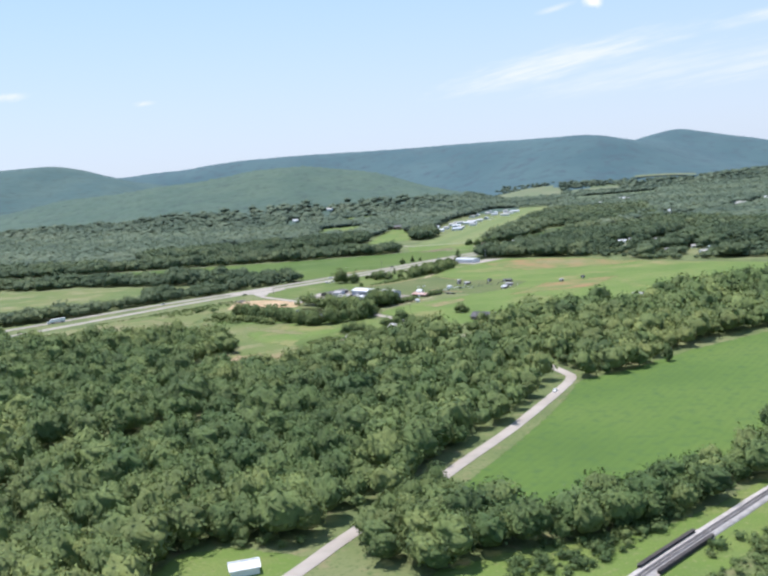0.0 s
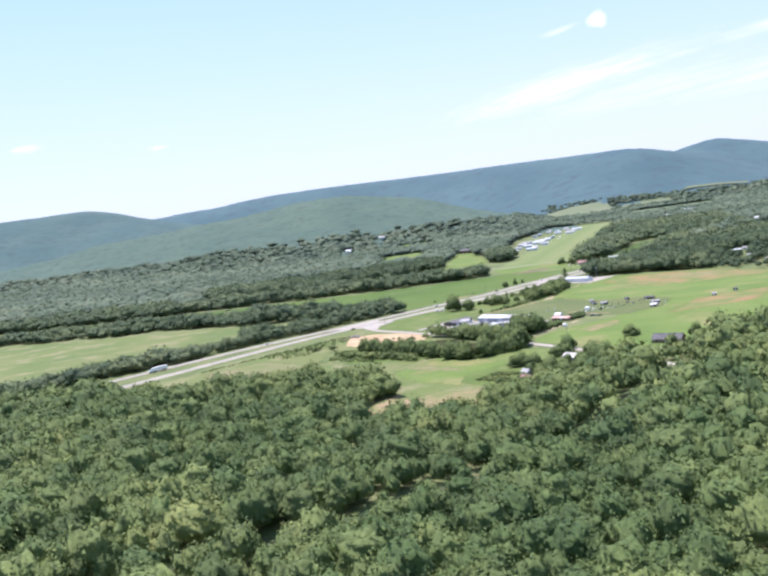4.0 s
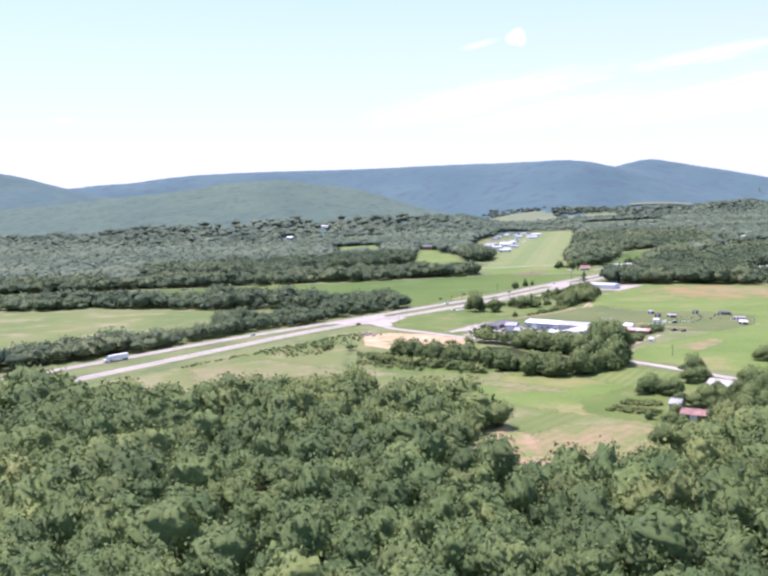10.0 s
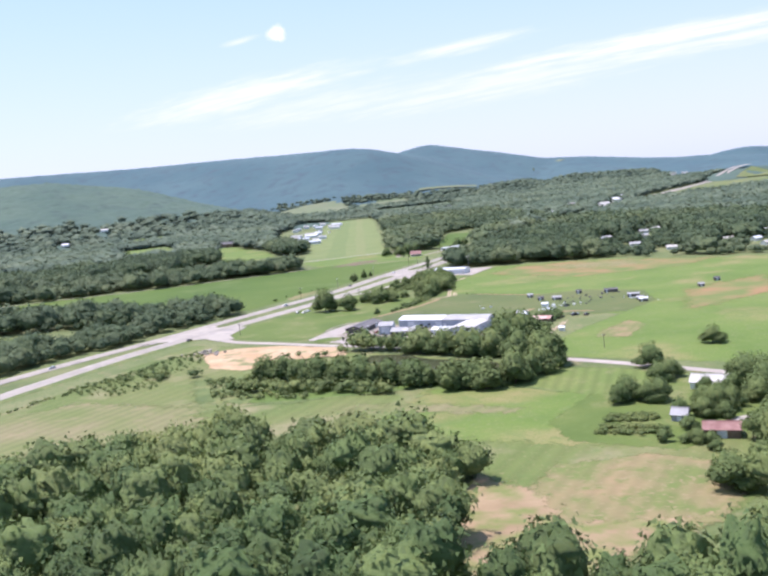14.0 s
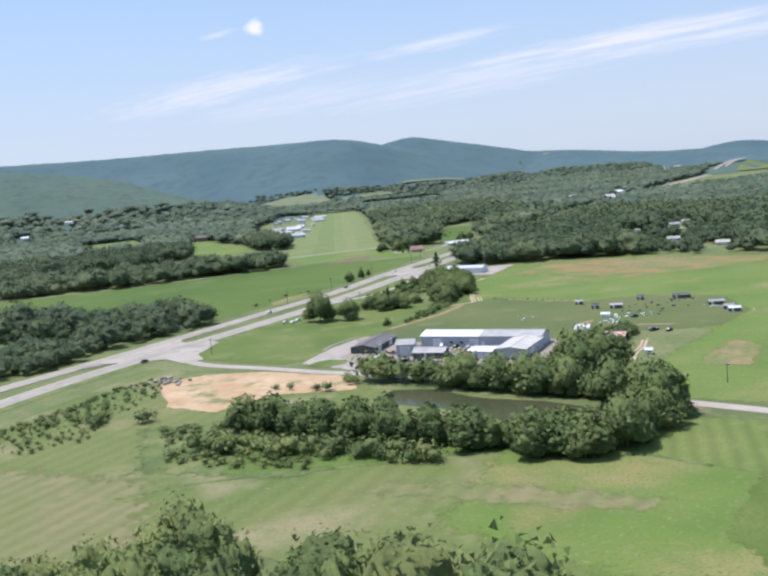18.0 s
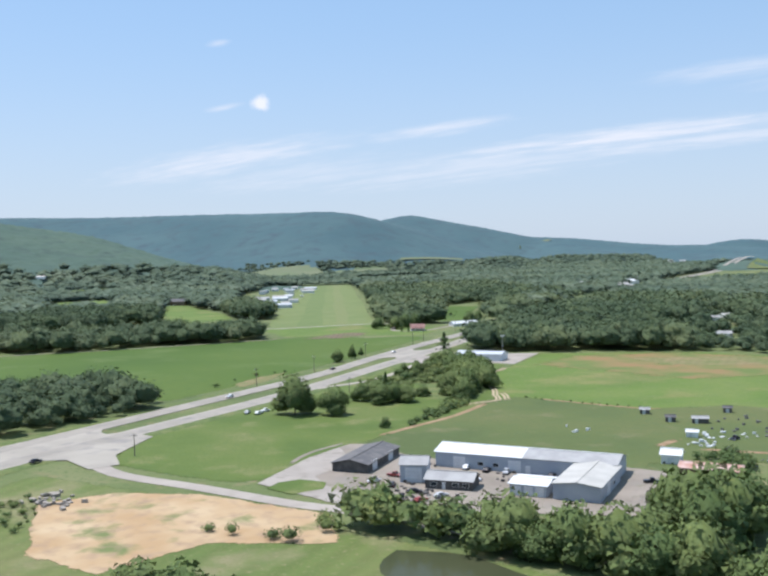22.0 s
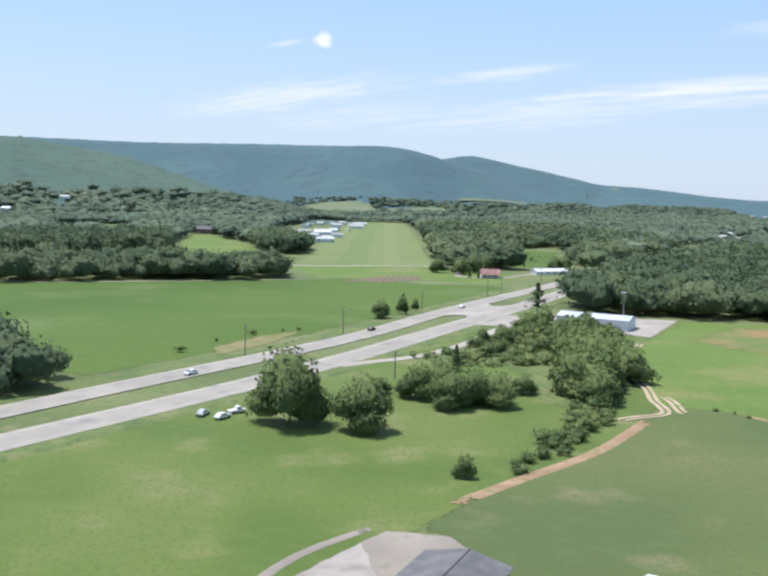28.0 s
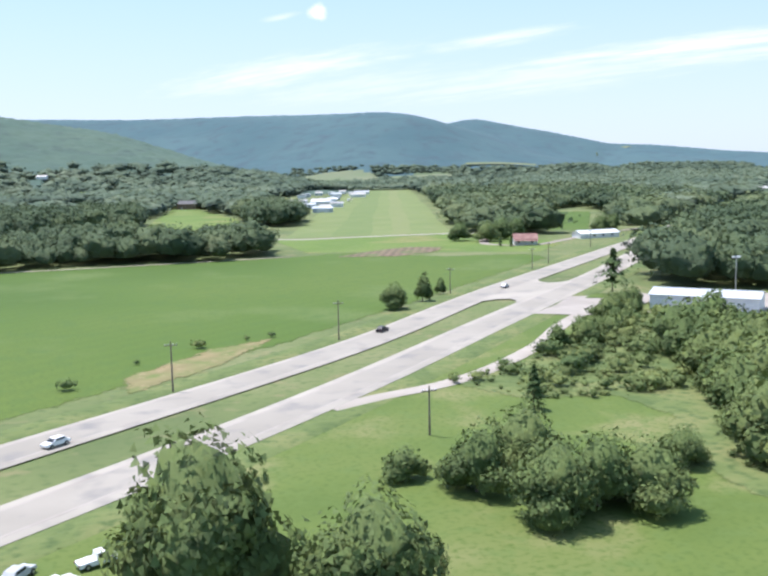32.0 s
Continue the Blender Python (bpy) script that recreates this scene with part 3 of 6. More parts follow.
for name, line, off, wide in (("highway_northbound", L_UP, 5.0, 10.0), ("highway_southbound", R_LO, -5.5, 11.0)):
    way = tagged(strip(name, shifted(line, off), wide, M_ROAD, 0.35 + climb(line)), "pale asphalt carriageway of a divided highway", "road", kind="structure")
    strip("driving_lanes", shifted(line, off), 7.2, M_LANES, 0.375 + climb(line), way, 0.03)["label"] = "grey worn driving lanes"
    for edge in (-3.65, 3.65):
        strip("edge_line", shifted(line, off + edge), 0.12, M_CONC, 0.385 + climb(line), way, 0.02)["label"] = "thin white edge line"
SIDE = spline([(-134, 1006), (-126, 975), (-105, 946), (-84, 916), (-70, 900), (-38, 850), (-8, 797), (9, 766), (28, 727), (55, 665), (85, 590), (101, 528), (104, 508), (95, 486), (76, 449), (55, 410), (32, 372), (16, 345), (-4, 316), (-18, 294), (-31, 271), (-60, 225), (-90, 180), (-200, 10), (-330, -180), (-560, -480)], 6)
tagged(strip("side_road", SIDE, 5.4, M_LANE, 0.25), "narrow pale asphalt country road", "road", kind="structure")

# ---- fields ----
field("crop_field", [(-620, 1430), (-400, 1404), (-136, 1386), (36, 1400), (62, 1412), (100, 1372), (140, 1366), (140, 1345), (30, 1229), (-15, 1184), (-70, 1136), (-90, 1118), (-213, 1246), (-420, 1300), (-640, 1330)], M_CROP, 0.05, "flat deep-green crop field beside the highway")
field("hay_field", [(-620, 1270), (-490, 1215), (-248, 1140), (-255, 1060), (-345, 930), (-404, 920), (-640, 1000)], M_HAY, 0.05, "pale yellow-green mown hay field")
field("runway_apron", [(45, 1416), (62, 1416), (150, 1372), (190, 1420), (165, 1500), (45, 1512)], M_PASTURE, 0.06, "rough grass before the runway threshold")
field("pasture", [(52, 1060), (70, 1096), (84, 1126), (118, 1158), (160, 1200), (187, 1187), (250, 1151), (300, 1062), (420, 960), (420, 860), (260, 792), (140, 737), (60, 715), (25, 760), (-4, 800), (12, 828), (38, 850), (91, 882), (60, 900), (30, 915), (-28, 985), (10, 1020), (40, 1045)], M_PASTURE, 0.05, "open green pasture with reddish bare patches")
field("paddock", [(50, 1054), (62, 1046), (75, 1022), (92, 996), (128, 985), (150, 950), (128, 905), (92, 884), (60, 900), (30, 914), (24, 904), (-26, 946), (-33, 960), (-38, 986), (-15, 1003), (11, 1018), (32, 1035)], M_PADDOCK, 0.09, "dull olive grazed paddock with huts")
field("lawn", [(-116, 1034), (-50, 1090), (-4, 1133), (40, 1178), (80, 1208), (96, 1202), (114, 1162), (84, 1127), (68, 1098), (60, 1078), (50, 1051), (32, 1035), (11, 1018), (-15, 1003), (-38, 986), (-60, 970), (-86, 946), (-94, 948), (-110, 966), (-126, 990)], M_LAWN, 0.07, "mown roadside lawn between highway and yard")
field("meadow", [(-324, 800), (-259, 860), (-221, 900), (-150, 985), (-95, 915), (-20, 790), (20, 715), (-15, 655), (-40, 612), (-66, 598), (-108, 598), (-126, 620), (-127, 640), (-106, 655), (-115, 690), (-135, 715), (-170, 770), (-215, 745), (-300, 745)], M_HAY, 0.05, "mown meadow with dry tan patches")
field("bean_field", [(20, 328), (34, 352), (60, 398), (82, 440), (108, 500), (137, 514), (185, 555), (253, 598), (420, 660), (420, 470), (250, 440), (150, 366), (112, 328), (84, 308), (52, 294), (26, 304)], M_BEAN, 0.06, "bright green crop field beside a gravel road")
field("green_paddock", [(222, 1503), (248, 1498), (361, 1693), (332, 1715)], M_CROP, 0.06, "small bright green paddock among trees")
field("clearing", [(-24, 1622), (50, 1660), (60, 1760), (50, 1990), (25, 2000), (-10, 1760)], M_PASTURE, 0.06, "grassy clearing in front of a house")
field("clearing", [(-204, 1690), (-170, 1795), (-150, 1770), (-173, 1722), (-201, 1640)], M_PASTURE, 0.06, "grassy clearing among woods")
field("clearing", [(-314, 1815), (-262, 1790), (-260, 1720), (-305, 1740)], M_PASTURE, 0.06, "grassy clearing among woods")
field("distant_field", [(560, 2680), (830, 2750), (960, 3150), (640, 3050)], M_HAY, 0.3, "distant pale field beyond the runway")
field("distant_field", [(900, 2500), (1220, 2560), (1250, 2640), (920, 2600)], M_HAY, 0.3, "distant strip of pale field")
field("distant_field", [(1184, 2240), (1357, 2150), (1755, 2560), (1460, 2480)], M_HAY, 0.3, "distant tan field beside the highway")
field("distant_field", [(1300, 3250), (1700, 3300), (1760, 3380), (1320, 3340)], M_HAY, 0.3, "distant strip of pale field")
field("bare_soil_patch", [(-136, 640), (-108, 660), (-100, 640), (-106, 614), (-84, 604), (-70, 598), (-106, 588), (-136, 592), (-140, 618)], M_BARE, 0.12, "dry bare soil at the wood's edge", "soil", soft=13)
field("bare_soil_patch", [(-116, 630), (-84, 656), (-56, 650), (-44, 632), (-52, 610), (-72, 596), (-112, 590)], M_DRY, 0.1, "dry tan patch in the mown meadow", "soil", soft=9)
field("bare_soil_patch", [(54, 1392), (80, 1382), (104, 1396), (118, 1418), (100, 1428), (76, 1412)], M_TILLED, 0.12, "brown tilled soil strip before the runway", "soil", soft=9)
field("bare_soil_patch", [(192, 1150), (253, 1123), (258, 1084), (225, 1090), (191, 1112)], M_DRY, 0.1, "reddish bare patch in the pasture", "soil", soft=9)
field("bare_soil_patch", [(36, 826), (46, 838), (76, 856), (74, 838), (48, 815)], M_DRY, 0.1, "reddish bare patch in the pasture", "soil", soft=9)
field("clay_lot", [(-150, 948), (-128, 950), (-106, 938), (-78, 902), (-84, 878), (-96, 884), (-112, 892), (-138, 880), (-152, 900)], M_CLAY, 0.14, "cleared orange clay building lot", "soil", soft=4.0)
field("yard", [(-88, 943), (-80, 952), (-64, 970), (-45, 985), (-36, 980), (-33, 958), (-26, 948), (20, 914), (28, 902), (4, 866), (-10, 868), (-41, 887), (-62, 898), (-72, 908)], M_DIRT, 0.16, "pale gravel yard around the sheds", "yard", soft=1.5)
field("yard_apron", [(-88, 943), (-80, 952), (-64, 970), (-50, 981), (-52, 962), (-62, 950), (-70, 944), (-70, 930), (-66, 914), (-72, 908)], M_APRON, 0.19, "pale worn concrete apron of the yard", "yard", soft=1.2)
field("grass_island", [(-87, 936), (-82, 941), (-75, 942), (-69, 935), (-72, 928), (-82, 926)], M_LAWN, 0.22, "small grass island in the yard", "grass", soft=1.0)
paving("concrete_lot", [(92, 1192), (118, 1160), (160, 1203), (142, 1213), (128, 1203)], M_CONC, 0.14, "pale concrete lot beside the white building", "yard")
paving("pond", spline([(-73, 868), (-60, 858), (-52, 836), (-36, 816), (-30, 796), (-40, 784), (-58, 790), (-62, 820), (-80, 848), (-80, 860), (-73, 868)], 3)[:-1], M_WATER, 0.1, "still dark green pond between trees", "pond")
CUTS = ((0.0, 0.28, M_RUNWAY), (0.28, 0.5, M_BAND), (0.5, 0.63, M_RUNWAY), (0.63, 0.76, M_WORN), (0.76, 1.0, M_RUNWAY))
for u0, u1, mat in CUTS:
    sides = []
    for u in (u0, u1):
        s = np.linspace(0, 1, 60)
        w = np.sin(s * 17 + u * 40) * 1.2 + np.sin(s * 61 + u * 9) * 0.5
        sides.append(np.stack([53 + 105 * u + 342 * s + w, 1519 - 11 * u + (1091 - 9 * u) * s], 1))
    paving("runway", np.vstack([sides[0], sides[1][::-1]]), mat, 0.1, "mown grass runway with faint wheel tracks", "runway")
field("bare_soil_patch", [(-264, 843), (-221, 862), (-170, 812), (-178, 767), (-222, 750), (-250, 772)], M_STUBBLE, 0.1, "dry tan stubble in the mown meadow", "soil", soft=22)
field("bare_soil_patch", [(-50, 1146), (-30, 1166), (-14, 1192), (-30, 1184), (-50, 1160)], M_DRY, 0.1, "dry worn corner of the crop field", "soil", soft=6)
field("bare_soil_patch", [(130, 1150), (170, 1178), (230, 1160), (300, 1066), (250, 1040), (165, 1060)], M_RED, 0.08, "reddish dry grass in the upper pasture", "soil", soft=24)
field("bare_soil_patch", [(120, 860), (200, 880), (240, 940), (170, 930)], M_RED, 0.08, "reddish dry grass in the pasture", "soil", soft=24)
field("bare_soil_patch", [(-112, 770), (-84, 748), (-60, 722), (-70, 720), (-100, 748), (-120, 768)], M_STUBBLE, 0.1, "pale dry streak in the mown meadow", "soil", soft=17)
field("rough_grass", [(9, 1134), (30, 1143), (46, 1157), (66, 1180), (88, 1205), (100, 1206), (104, 1188), (96, 1160), (82, 1128), (70, 1106), (56, 1074), (36, 1052), (24, 1058), (24, 1080), (36, 1096), (34, 1112), (18, 1116)], M_WILD, 0.13, "tall wild grass around the thicket", "grass", soft=4)
field("rough_grass", [(-170, 822), (-132, 790), (-108, 800), (-116, 826), (-130, 860), (-164, 872)], M_WILD, 0.13, "reedy wild grass beside the pond", "grass", soft=15)
field("pasture", [(-112, 738), (-60, 790), (-30, 792), (0, 758), (15, 720), (-15, 664), (-60, 664), (-92, 694)], M_PASTURE, 0.075, "greener end of the mown meadow", soft=18)
field("farmyard_lawn", [(-62, 700), (-20, 732), (20, 724), (32, 690), (-8, 655), (-46, 648), (-68, 676)], M_LAWN, 0.085, "green lawn around the farmhouse", "grass", soft=8)
field("rough_grass", [(6, 262), (34, 276), (64, 284), (92, 290), (112, 304), (150, 336), (172, 330), (140, 296), (100, 258), (60, 216), (20, 222)], M_PASTURE, 0.09, "lush green grass along the railway bank", "grass", soft=6)
field("meadow_end", [(-58, 762), (-45, 754), (-31, 725), (-14, 716), (18, 722), (4, 756), (-14, 776), (-40, 774)], M_MOWN, 0.095, "mown end of the meadow in light stripes", soft=4)
field("rough_grass", [(-150, 806), (-129, 795), (-106, 788), (-81, 781), (-57, 761), (-44, 756), (-40, 762), (-62, 776), (-92, 798), (-118, 818), (-140, 826)], M_LUSH, 0.14, "unmown green strip below the pond trees", "grass", soft=3)
tagged(strip("mowing_edge", spline([(-190, 800), (-160, 802), (-129, 794), (-106, 787), (-81, 780), (-57, 760), (-45, 753), (-38, 738), (-31, 724)], 3), 1.6, M_WILD, 0.19, thick=0.1), "dark line of tall grass at the mown edge", "grass", kind="structure")
field("farmyard_lawn", [(-70, 294), (-52, 296), (-33, 287), (-24, 282), (-34, 268), (-60, 240), (-90, 240)], M_PASTURE, 0.08, "small worn lawn beside a country road", "grass")


def between(x0, x1, z, name, label):
    """Paving across the median between two places along the highway."""
    a, b = shifted(L_UP, 9.5), shifted(R_LO, -10.5)
    pa = a[(a[:, 0] > x0 - 11) & (a[:, 0] < x1 + 11)]
    pb = b[(b[:, 0] > x0 + 3) & (b[:, 0] < x1 + 25)][::-1]
    ins = []
    for p, q in ((pa[-1], pb[0]), (pb[-1], pa[0])):
        u = (p - q) / np.linalg.norm(p - q)
        n = np.array([-u[1], u[0]]) 
        mid = (pa.mean(0) + pb.mean(0)) / 2
        n = n if (mid - p) @ n > 0 else -n
        ins.append([p + (q - p) * s + n * 11 * math.sin(math.pi * s) ** 0.7 for s in (0.1, 0.25, 0.5, 0.75, 0.9)])
    paving(name, np.vstack([pa, ins[0], pb, ins[1]]), M_ROAD, z, label)


between(-176, -134, 0.36, "median_crossing", "pale paved crossing through the median")
between(60, 92, 0.36, "median_crossing", "pale paved crossing through the median")
paving("junction_apron", [(-160, 1010), (-140, 1003), (-134, 985), (-124, 988), (-124, 1004), (-108, 1032), (-116, 1046), (-140, 1026)], M_ROAD, 0.3, "paved mouth of the side road")
paving("forecourt", [(62, 1201), (76, 1214), (88, 1228), (100, 1224), (112, 1228), (114, 1216), (98, 1203), (82, 1188)], M_CONC, 0.3, "pale paved forecourt beside the highway")
field("forecourt_island", [(90, 1222), (97, 1229), (106, 1229), (108, 1224), (98, 1218)], M_LAWN, 0.42, "small grass island in the forecourt", "grass", soft=0.8)
for pts, w, mat, z, label in (
        ([(-17, 1121), (-6, 1126), (8, 1131), (23, 1141), (43, 1160), (59, 1180), (75, 1197), (84, 1206)], 3.6, M_LANE, 0.26, "pale gravel frontage road"),
        ([(-200, 1600), (-100, 1620), (-20, 1612), (20, 1570), (52, 1512), (100, 1509), (156, 1508), (172, 1500)], 4.6, M_LANE, 0.2, "pale dirt track across the runway end"),
        ([(173, 1486), (150, 1440), (146, 1420), (165, 1408), (195, 1430), (226, 1456), (296, 1498)], 4.5, M_DIRT, 0.2, "pale gravel farm drive"),
        ([(49, 1050), (32, 1035), (11, 1018), (-15, 1003), (-40, 988)], 2.3, M_TRACK, 0.2, "orange-brown dirt track beside a hedge"),
        ([(56, 1054), (62, 1046), (75, 1022), (92, 996), (112, 990)], 1.3, M_TRACK, 0.21, "reddish dirt track in pasture"),
        ([(37, 923), (51, 934), (61, 939), (76, 949)], 2.6, M_TRACK, 0.2, "reddish dirt track between sheds"),
        ([(44, 933), (56, 926), (63, 918), (77, 905), (92, 890)], 2.2, M_TRACK, 0.215, "reddish dirt track between sheds"),
        ([(-13, 664), (7, 666), (30, 690), (34, 712)], 4.0, M_CONC, 0.2, "pale concrete house drive"),
        ([(-10, 873), (8, 884), (22, 900), (24, 908)], 5.0, M_DIRT, 0.2, "gravel drive round the warehouse"),
        ([(-80, 952), (-64, 975), (-48, 986), (-30, 994)], 1.2, M_DIRT, 0.2, "worn dirt track in the lawn")):
    tagged(strip("dirt_track", spline(pts, 4), w, mat, z, thick=0.1), label, "track", kind="structure")
for pts in ([(112, 1157), (98, 1139), (84, 1131), (78, 1122), (72, 1104), (66, 1092), (60, 1074), (53, 1060), (47, 1046), (34, 1043), (20, 1036)], [(60, 1074), (57, 1058), (52, 1046), (49, 1032)], [(-4, 822), (8, 836), (15, 843), (28, 859), (40, 870), (47, 878), (58, 892)]):
    for off in (-0.85, 0.85):
        tagged(strip("wheel_rut", shifted(spline(pts, 3), off), 0.5 + 0.08 * off, M_RUT, 0.24 + 0.02 * len(pts) / 11, thick=0.08), "pale wheel rut of a farm track", "track", kind="structure")
tagged(strip("dirt_track", spline([(-620, 1433), (-400, 1407), (-136, 1389), (36, 1403), (60, 1414)], 8), 1.6, M_DIRT, 0.2, thick=0.08), "pale headland track along the crop field", "track", kind="structure")
for line, off in ((L_UP, -4.0), (R_LO, 3.0)):
    part_way = shifted(line, off)[(line[:, 0] > -420) & (line[:, 0] < 420)]
    tagged(strip("roadside_verge", part_way, 6.5, M_WILD, 0.17, thick=0.1), "rough weedy verge beside the highway", "grass", kind="structure")
for pts in ([(-57, 685), (-40, 668)], [(-47, 691), (-33, 679)], [(-42, 696), (-30, 687)]):
    tagged(strip("garden_row", spline(pts, 2), 4.6, M_WILD, 0.22, thick=0.12), "overgrown green garden bed", "garden", kind="structure")
CREEK = spline([(64, 638), (12, 574), (-13, 529), (-28, 504), (-53, 483), (-71, 472), (-91, 460), (-115, 441), (-182, 412), (-260, 350), (-330, 300)], 6)
tagged(strip("creek", CREEK, 13.0, M_MUD, 0.12), "narrow muddy creek between trees", "creek", kind="structure")

# ---- railway ----
RAIL = spline([(-420, -190), (-170, 30), (30, 208), (60, 241), (74, 256), (98, 279), (114, 294), (140, 318), (230, 395), (340, 480), (420, 535), (760, 760), (1300, 1120)], 5)
railway = tagged(strip("railway", RAIL, 6.0, M_BALLAST, 0.7, thick=0.6), "single railway track on pale ballast", "railway", kind="structure")
for off in (-0.75, 0.75):
    strip("rail", shifted(RAIL, off), 0.16, M_RAIL, 1.0, railway, 0.25)["label"] = "worn steel rail"
tv, tf = [], []
fine = spline(RAIL, 0.7)
dr = np.gradient(fine, axis=0)
for q, d in zip(fine[::1], dr):
    d = d / np.linalg.norm(d)
    n = np.array([-d[1], d[0]])
    k = len(tv)
    for s, e in ((-1, -1), (1, -1), (1, 1), (-1, 1)):
        c = q + n * 1.3 * s + d * 0.12 * e
        tv.append((c[0], c[1], 0.83))
    tf.append((k, k + 1, k + 2, k + 3))
ties = new("sleepers", raw_mesh("sleepers", np.array(tv), np.array(tf), M_TIE))
ties.parent = railway
tagged(ties, "dark timber sleepers", kind="stuff")

bridge = tagged(new("railway_bridge"), "short railway bridge with dark steel plate girders", "bridge")
span = RAIL[(RAIL[:, 0] > 72) & (RAIL[:, 0] < 100)]
for off in (-3.2, 3.2):
    side = shifted(span, off)
    strip("girder", side, 0.5, M_GIRDER, 1.5, bridge, 1.5)["label"] = "dark steel plate girder"
    strip("girder_flange", side, 0.8, M_GIRDER, 1.56, bridge, 0.06)
    for q in side[::2]:
        part("stiffener", panel(q[0] - 0.2, q[0] + 0.2, 0.05, 1.46, q[1] - 0.42, q[1] + 0.42), M_GIRDER, bridge)
for end in (span[0], span[-1]):
    part("abutment", panel(end[0] - 2.2, end[0] + 2.2, 0, 0.62, end[1] - 4.2, end[1] + 4.2), M_CONC, bridge, "pale concrete abutment")

# ---- hills ----
MAIN_RIDGE_CREST = [(-2600, 4700, 200), (-1290, 4850, 206), (-1013, 4850, 218), (-850, 4850, 240), (-673, 4850, 250), (-373, 4850, 254), (84, 4820, 250), (480, 4500, 244), (893, 4050, 234), (1130, 4330, 196), (1316, 4620, 200), (1554, 4790, 254), (1721, 4620, 206), (2066, 4500, 126), (2263, 4200, 100), (2415, 3900, 74), (3000, 3500, 60)]
WOODED_HILL_CREST = [(-1000, 3240, 110), (-630, 3240, 143), (-420, 3240, 168), (-249, 3240, 172), (-51, 3240, 138), (220, 3240, 66), (420, 3240, 5)]
LEFT_RIDGE_CREST = [(-740, 4078, 100), (-1028, 4078, 168), (-1195, 4008, 214), (-1372, 4008, 262), (-1560, 4008, 256), (-2224, 3728, 250), (-3344, 3168, 250)]
LOW_RISE_CREST = [(1490, 2600, 2), (1660, 2748, 12), (1740, 2820, 20), (1860, 2926, 29), (1971, 3020, 31), (2110, 3142, 31)]
FAR_HILL_CREST = [(2300, 3750, 30), (2560, 3760, 92), (2660, 3750, 98), (2900, 3700, 62), (3300, 3500, 60)]
RIDGES = [
    ("main_ridge", MAIN_RIDGE_CREST, 900),
    ("wooded_hill", WOODED_HILL_CREST, 950),
    ("left_ridge", LEFT_RIDGE_CREST, 1350),
    ("low_rise", LOW_RISE_CREST, 120),
    ("far_hill", FAR_HILL_CREST, 500),
]


def ridge_height(crest, reach, x, y):
    c = np.array(crest, float)
    best, top = np.full(np.shape(x), 1e9), np.zeros(np.shape(x))
    for a, b in zip(c[:-1], c[1:]):
        d = b[:2] - a[:2]
        s = np.clip(((x - a[0]) * d[0] + (y - a[1]) * d[1]) / (d @ d), 0, 1)
        dist = np.hypot(x - a[0] - s * d[0], y - a[1] - s * d[1])
        near = dist < best
        best = np.where(near, dist, best)
        top = np.where(near, a[2] + (b[2] - a[2]) * s, top)
    k = np.clip(1 - best / reach, 0, 1)
    return top * (0.25 * k + 0.75 * k * k * (3 - 2 * k))


def hill_height(x, y):
    return np.max([ridge_height(c, r, x, y) for _, c, r in RIDGES], axis=0)


def on_slope(x, y):
    return np.maximum(hill_height(x, y) - 3, 0) + 2.2


field("clearing", [(-158, 2181), (-39, 2227), (-35, 2011), (-133, 1958)], M_PASTURE, on_slope, "grassy clearing among woods")
field("clearing", [(-92, 2445), (1, 2470), (-3, 2400), (-90, 2390)], M_PASTURE, on_slope, "grassy clearing among woods")
field("valley_floor", [(420, 2605), (560, 2600), (1000, 2700), (1320, 3250), (1280, 3360), (900, 3330), (700, 3340), (480, 3370), (300, 3000), (330, 2640)], M_FLOOR, on_slope, "distant green valley floor beyond the runway", soft=30)
HIGHER = 1.0


def just_above(x, y):
    return on_slope(x, y) + HIGHER


field("clearing", [(540, 1450), (596, 1454), (610, 1374), (556, 1378)], M_PASTURE, 0.1, "small pale green clearing among the houses", soft=8)
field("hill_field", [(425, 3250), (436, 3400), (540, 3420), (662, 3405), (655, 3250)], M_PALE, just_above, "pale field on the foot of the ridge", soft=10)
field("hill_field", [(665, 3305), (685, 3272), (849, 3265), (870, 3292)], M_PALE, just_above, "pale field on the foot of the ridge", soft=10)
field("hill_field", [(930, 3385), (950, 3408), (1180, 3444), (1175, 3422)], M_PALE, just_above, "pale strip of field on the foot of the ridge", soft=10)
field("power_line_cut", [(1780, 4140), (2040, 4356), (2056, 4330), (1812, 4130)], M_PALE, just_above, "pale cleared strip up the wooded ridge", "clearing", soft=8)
field("hill_field", [(1660, 2670), (1780, 2790), (1910, 2910), (2000, 3000), (2050, 2950), (1960, 2840), (1780, 2650)], M_HAY, just_above, "pale tan field beside the climbing highway", soft=14)
LABELS = {"main_ridge": "long wooded ridge behind the valley, haze coloured blue-green", "wooded_hill": "rounded wooded hill below the ridge, haze in its green", "left_ridge": "high wooded ridge end with blue haze in its colour", "far_hill": "low hill on the horizon, haze coloured pale blue", "low_rise": "low grassy rise under the climbing highway"}
HEIGHTS = []
